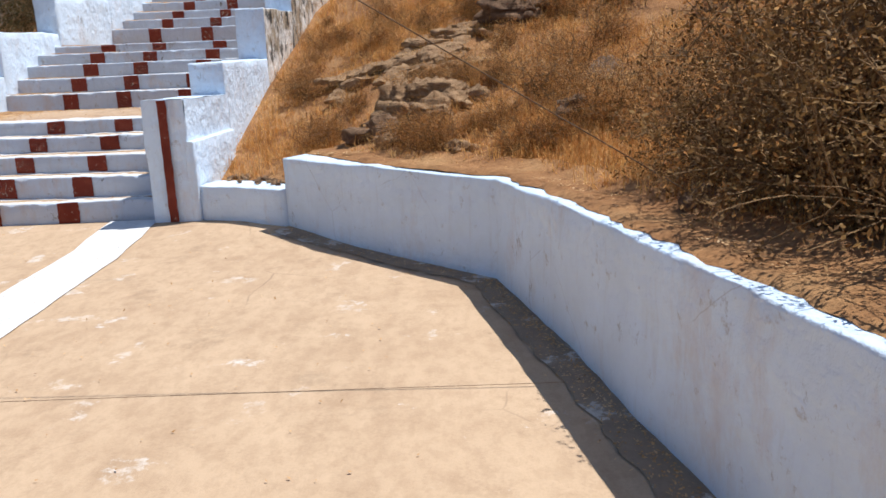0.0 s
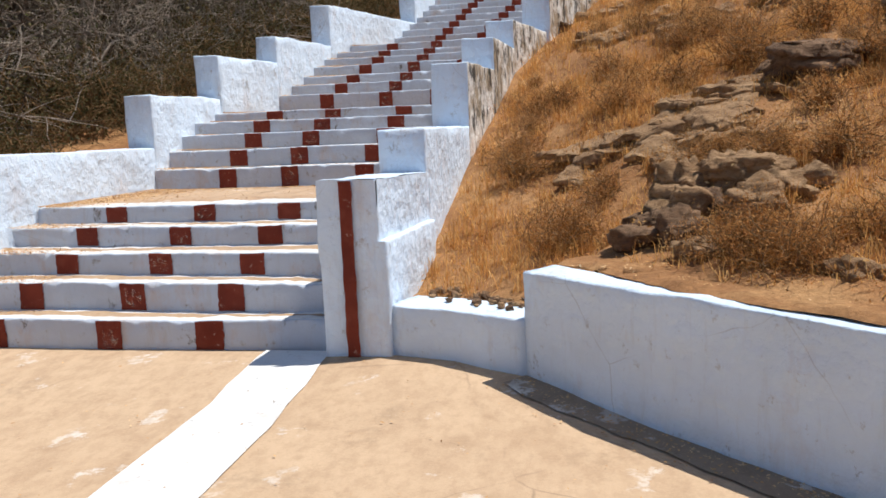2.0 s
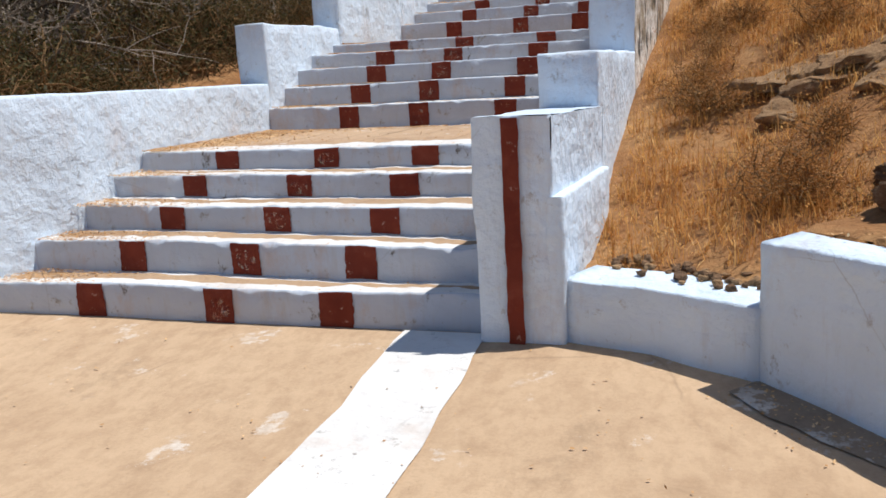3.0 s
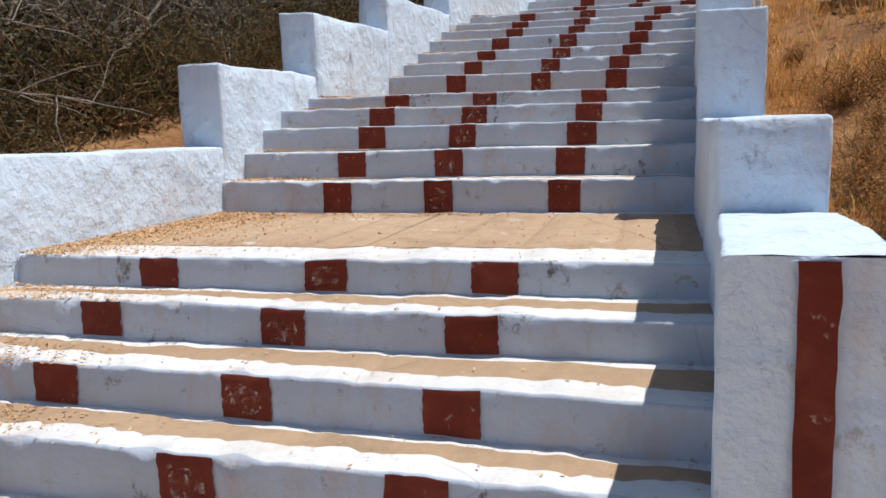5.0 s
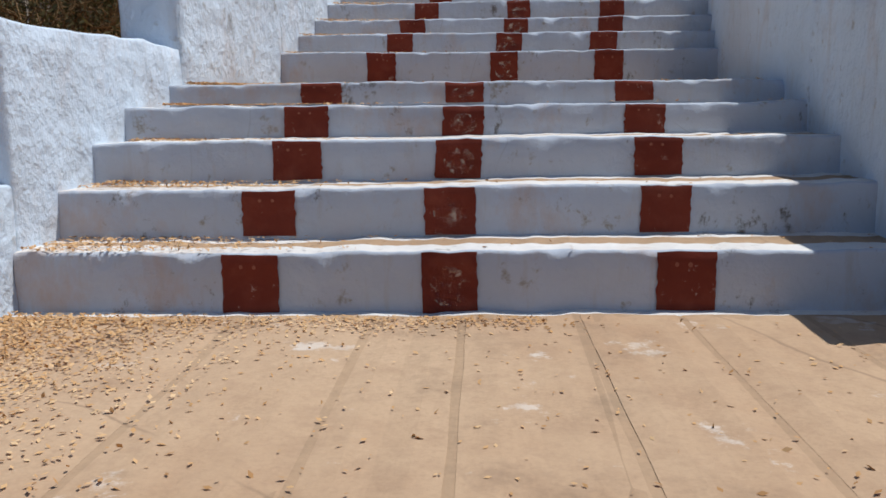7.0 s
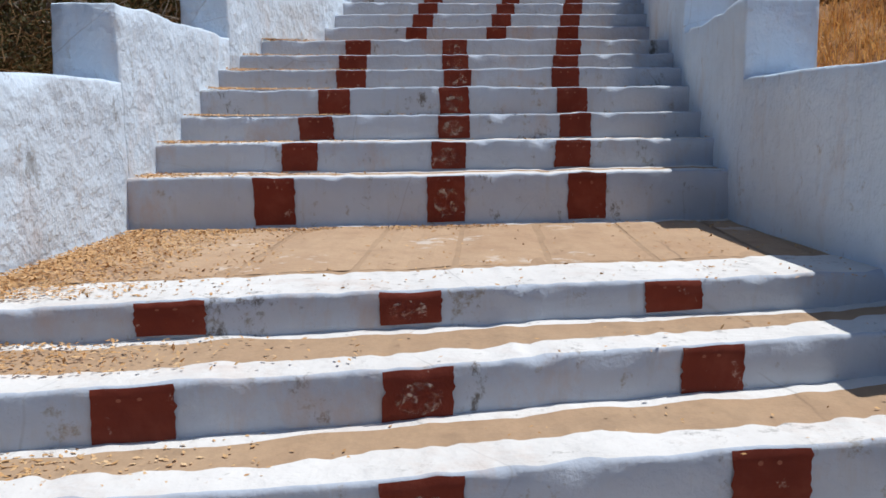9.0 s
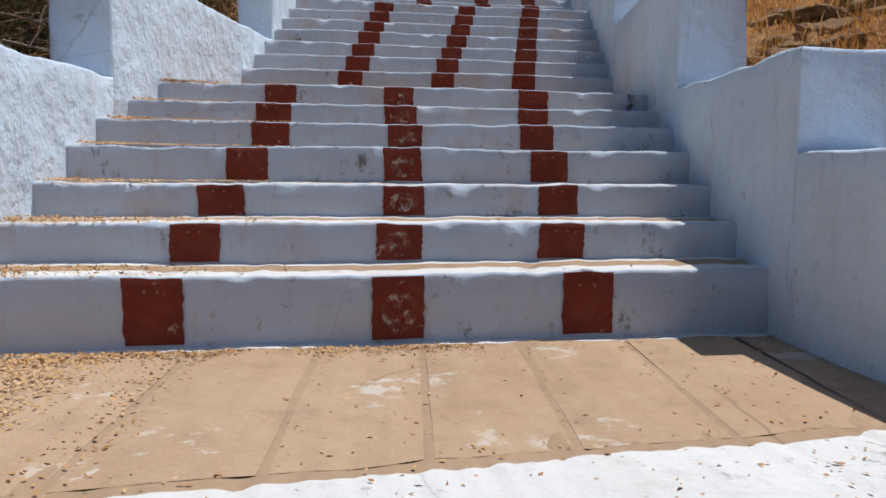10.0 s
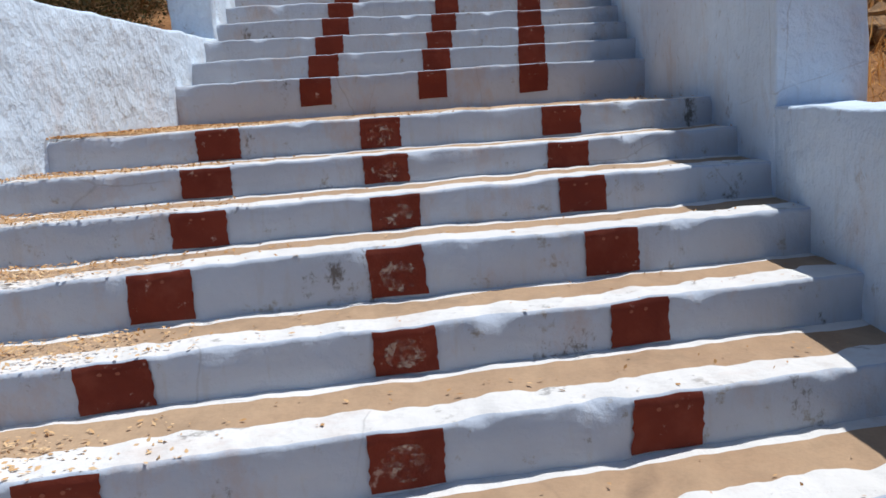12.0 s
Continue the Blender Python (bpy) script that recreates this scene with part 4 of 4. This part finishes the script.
BUSHES += [(3, along(LEFT, yy) - 0.5 - 4.0 * rng.random(), yy, rng.uniform(0.7, 1.4)) for i, yy in enumerate(np.linspace(5.5, 24, 80))]
for k, x, y, sc in BUSHES:
    if k in (2, 4) and (x > 3.8 or y > 5.0):
        k, sc = 2 if y < 5.5 and x < 4.5 else 0, sc * 0.72
    x = clear_of_walls(x, y, REACH[k] * sc * (0.55 if k == 4 else (0.8 if x > -2 else 1.0)))
    m = pose(x, y, ground_z(x, y), 0, 0, rng.uniform(0, 360))
    ob = SHRUBS[k]
    if k in used:
        ob = copy_thing(SHRUBS[k], m)
    else:
        used.add(k)
        ob.matrix_basis = m
    ob.scale = (sc, sc, sc * rng.uniform(0.85, 1.1))
    ob["group"] = "hillside shrubs"


# rocks
def rock(x, y, sx, sy, sz, seed, mat, label, turn=0.0, sink=0.3, tilt=0.0, layers=0.0, z=None, name="rock", detail=4):
    bm = bmesh.new()
    bmesh.ops.create_icosphere(bm, subdivisions=detail, radius=1.0)
    cut = random.Random(int(seed * 10))
    planes = [(Vector((cut.gauss(0, 1), cut.gauss(0, 1), cut.gauss(0, 1))).normalized(), cut.uniform(0.55, 0.85)) for _ in range(11)]
    for v in bm.verts:
        p = v.co.copy()
        for d, c in planes:
            over = p.dot(d) - c
            if over > 0:
                p -= d * over * 0.95
        f = 1 + 0.36 * n3(p.x + seed, p.y, p.z, 1.3) + 0.26 * abs(n3(p.x, p.y + seed, p.z, 3.1)) + 0.20 * n3(p.x, p.y, p.z + seed, 6.0) + 0.08 * n3(p.x + seed, p.y, p.z, 17.0)
        q = p * f * 1.42
        if layers:
            k = q.z * layers + 0.6 * n3(q.x, q.y, seed, 1.2)
            fr = k - math.floor(k)
            q.xy *= 1.0 - 0.16 * fr + 0.10 * n3(math.floor(k) * 3.1, seed, 0) + 0.06 * n3(q.x * 3, q.y * 3, seed)
            q.z = (math.floor(k) + min(1.0, fr * 1.5)) / layers - 0.3 * n3(q.x, q.y, seed, 1.2) / layers
        v.co = Vector((q.x * sx, q.y * sy, q.z * sz))
    me = bpy.data.meshes.new(name)
    bm.to_mesh(me)
    bm.free()
    me.materials.append(mat)
    me.polygons.foreach_set("use_smooth", [detail > 3] * len(me.polygons))
    ob = new(name, me)
    zz = (ground_z(x, y) if z is None else z) + sz * (1 - 2 * sink)
    ob.matrix_basis = pose(x, y, zz, tilt, 0, turn)
    return tagged(ob, label, "rock", "hillside rocks")


def outcrop(x, y, wide, deep, slabs, seed, turn, dip, mat, label):
    """Broken ledges of one outcrop, each slab bedded on the one before."""
    rnd = random.Random(seed)
    thing = new("rock_outcrop")
    thing.matrix_basis = pose(x, y, ground_z(x, y), 0, 0, turn)
    for k in range(slabs):
        bm = bmesh.new()
        bmesh.ops.create_icosphere(bm, subdivisions=4, radius=1.0)
        u = k / max(1, slabs - 1)
        sx, sy, sz = wide * rnd.uniform(0.16, 0.42), deep * rnd.uniform(0.16, 0.34), 0.045 * rnd.uniform(0.7, 1.8)
        cx, cy = wide * 1.5 * (rnd.random() - 0.5), deep * (u - 0.5) * 1.6
        wx = x + math.cos(radians(turn)) * cx - math.sin(radians(turn)) * cy
        wy = y + math.sin(radians(turn)) * cx + math.cos(radians(turn)) * cy
        c = Vector((cx, cy, ground_z(wx, wy) - ground_z(x, y) + rnd.uniform(-0.01, 0.05)))
        r = Euler((radians(rnd.gauss(10, 6)), radians(dip + rnd.gauss(0, 5)), radians(rnd.gauss(0, 18)))).to_matrix()
        for v in bm.verts:
            p = v.co.copy()
            f = 1 + 0.5 * n3(p.x * 1.4 + seed + k, p.y * 1.4, 0) + 0.25 * n3(p.x * 3.5, p.y * 3.5 + k, seed) + 0.12 * n3(p.x * 9, p.y * 9, k + p.z)
            q = Vector((math.copysign(abs(p.x) ** 0.7, p.x) * sx * f, math.copysign(abs(p.y) ** 0.7, p.y) * sy * f, math.copysign(abs(p.z) ** 0.45, p.z) * sz))
            q.z += 0.05 * n3(q.x * 4 + k, q.y * 4, seed) + 0.025 * n3(q.x * 13, q.y * 13, k)
            v.co = c + r @ q
        part("slab", bm, mat, thing)
    return tagged(thing, label, "rock", "hillside rocks")


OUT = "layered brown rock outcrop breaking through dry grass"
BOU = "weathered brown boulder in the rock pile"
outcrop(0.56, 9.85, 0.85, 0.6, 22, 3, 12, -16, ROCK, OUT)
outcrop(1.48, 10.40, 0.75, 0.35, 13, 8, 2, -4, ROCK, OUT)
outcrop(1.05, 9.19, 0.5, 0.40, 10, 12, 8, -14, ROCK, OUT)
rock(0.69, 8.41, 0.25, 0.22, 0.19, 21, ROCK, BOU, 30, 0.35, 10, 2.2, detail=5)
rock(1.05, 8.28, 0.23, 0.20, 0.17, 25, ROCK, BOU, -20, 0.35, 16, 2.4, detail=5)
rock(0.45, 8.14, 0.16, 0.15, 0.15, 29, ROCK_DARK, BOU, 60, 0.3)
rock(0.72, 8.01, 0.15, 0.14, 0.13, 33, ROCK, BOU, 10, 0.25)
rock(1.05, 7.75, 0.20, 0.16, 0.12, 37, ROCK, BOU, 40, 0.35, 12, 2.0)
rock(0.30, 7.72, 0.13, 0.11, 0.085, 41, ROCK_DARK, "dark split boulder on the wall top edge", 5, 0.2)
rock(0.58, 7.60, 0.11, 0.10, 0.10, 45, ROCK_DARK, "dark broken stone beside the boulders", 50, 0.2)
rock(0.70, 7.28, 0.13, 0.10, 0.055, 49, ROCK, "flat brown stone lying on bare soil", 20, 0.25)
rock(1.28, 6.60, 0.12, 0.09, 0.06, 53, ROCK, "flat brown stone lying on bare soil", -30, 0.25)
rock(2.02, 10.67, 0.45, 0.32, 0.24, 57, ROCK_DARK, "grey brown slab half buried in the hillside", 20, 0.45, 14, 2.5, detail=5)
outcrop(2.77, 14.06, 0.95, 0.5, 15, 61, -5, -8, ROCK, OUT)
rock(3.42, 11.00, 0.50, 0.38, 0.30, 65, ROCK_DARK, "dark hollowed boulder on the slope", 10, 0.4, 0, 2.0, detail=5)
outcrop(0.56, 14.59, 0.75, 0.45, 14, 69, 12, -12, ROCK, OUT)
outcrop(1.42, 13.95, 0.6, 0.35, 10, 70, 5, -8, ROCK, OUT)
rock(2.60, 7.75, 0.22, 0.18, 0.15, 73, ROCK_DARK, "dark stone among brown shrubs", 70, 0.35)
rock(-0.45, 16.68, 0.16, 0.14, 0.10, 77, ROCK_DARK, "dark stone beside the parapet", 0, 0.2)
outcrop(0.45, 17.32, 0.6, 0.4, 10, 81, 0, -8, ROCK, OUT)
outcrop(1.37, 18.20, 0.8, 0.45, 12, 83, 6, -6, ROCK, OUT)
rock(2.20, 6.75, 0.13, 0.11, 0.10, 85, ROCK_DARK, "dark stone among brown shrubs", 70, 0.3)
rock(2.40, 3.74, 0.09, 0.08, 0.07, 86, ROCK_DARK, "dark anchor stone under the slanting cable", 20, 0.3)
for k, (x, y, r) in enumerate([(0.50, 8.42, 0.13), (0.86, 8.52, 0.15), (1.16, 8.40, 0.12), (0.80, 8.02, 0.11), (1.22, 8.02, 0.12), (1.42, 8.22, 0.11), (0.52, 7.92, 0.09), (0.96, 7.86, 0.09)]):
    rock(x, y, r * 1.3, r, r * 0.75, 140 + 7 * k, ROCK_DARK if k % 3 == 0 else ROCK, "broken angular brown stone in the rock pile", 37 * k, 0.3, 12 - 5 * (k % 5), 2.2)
for k in range(36):
    x = -1.02 + 0.72 * rng.random()
    y = 7.98 - 0.55 * (x + 1.02) + rng.uniform(-0.14, 0.2)
    r = rng.uniform(0.011, 0.027)
    ob = rock(x, y, r * 1.25, r, r * 0.8, 100 + k * 3.3, ROCK_DARK if k % 3 else ROCK, "small broken brown stone on the kerb wall", rng.uniform(0, 360), 0.15, 0, 0, 0.325, "stone", 2)
    ob["group"] = "loose stones"

# slanting cable stayed to the slope
cu = bpy.data.curves.new("cable", "CURVE")
cu.dimensions, cu.bevel_depth, cu.bevel_resolution = "3D", 0.0032, 2
sp = cu.splines.new("POLY")
ca, cb = Vector((2.36, 3.75, 0.78)), Vector((-8.0, 5.25, 7.25))
sp.points.add(24)
for k in range(25):
    u = k / 24
    p = ca.lerp(cb, u)
    sp.points[k].co = (p.x, p.y, p.z - 0.03 * 4 * u * (1 - u), 1)
cu.materials.append(CABLE)
tagged(new("cable", cu), "brown stay cable slanting down to the hillside", "cable")


# straw litter on landings, steps and along the walls
def litter():
    pts = []
    for foot, rows in FLIGHTS[:3]:
        for i, (y0, z1) in enumerate(rows):
            last = i == len(rows) - 1
            depth = (1.95 if foot < 0.5 else 1.65) if last else 0.33
            for _ in range(9000 if last else 950):
                u = abs(rng.normal(0, 0.45 if last else 0.42))
                y = y0 + depth * rng.random()
                if last and rng.random() < 0.6:
                    u = abs(rng.normal(0, 0.16 + 0.12 * (y - y0)))
                elif last and rng.random() < 0.35:
                    y = y0 + depth * (0.98 - abs(rng.normal(0, 0.05)))
                    u = rng.uniform(0, 1.9)
                pts.append((along(LEFT, y) + 0.02 + u, y, z1 + 0.007 + 0.012 * rng.random() * max(0.0, 1 - u * 3)))
            for _ in range(700 if last else 60):
                y = y0 + depth * rng.random()
                pts.append((rng.uniform(along(LEFT, y), along(RIGHT, y)), y, z1 + 0.006))
    for _ in range(2600):
        k = rng.integers(0, 5)
        u = rng.random()
        (ax, ay), (bx, by) = WALL[k], WALL[k + 1]
        d = abs(rng.normal(0, 0.10))
        x, y = ax + (bx - ax) * u - d * 0.9 - 0.02, ay + (by - ay) * u - d * (0.8 if k == 0 else 0.15)
        pts.append((x, y, court_z(y) + 0.012))
    for _ in range(500):
        y = rng.uniform(1.5, 7.6)
        x = rng.uniform(-4.5, 1.0)
        pts.append((x, y, court_z(y) + 0.012))
    for _ in range(2200):
        k = rng.integers(0, 5)
        u = rng.random()
        (ax, ay), (bx, by) = WALL[k], WALL[k + 1]
        d = rng.uniform(0.06, 0.5)
        x, y = ax + (bx - ax) * u + d, ay + (by - ay) * u + d * (0.8 if k == 0 else 0.2)
        pts.append((x, y, ground_z(x, y) + 0.015))
    pts = np.array(pts)
    v, t = flakes(pts, rng.uniform(0.009, 0.026, len(pts)), 0.25, 2.0)
    tagged(fast_mesh("straw_litter", v, t, LITTER), "straw coloured dry leaf litter on steps and paving", "litter", kind="stuff")


litter()
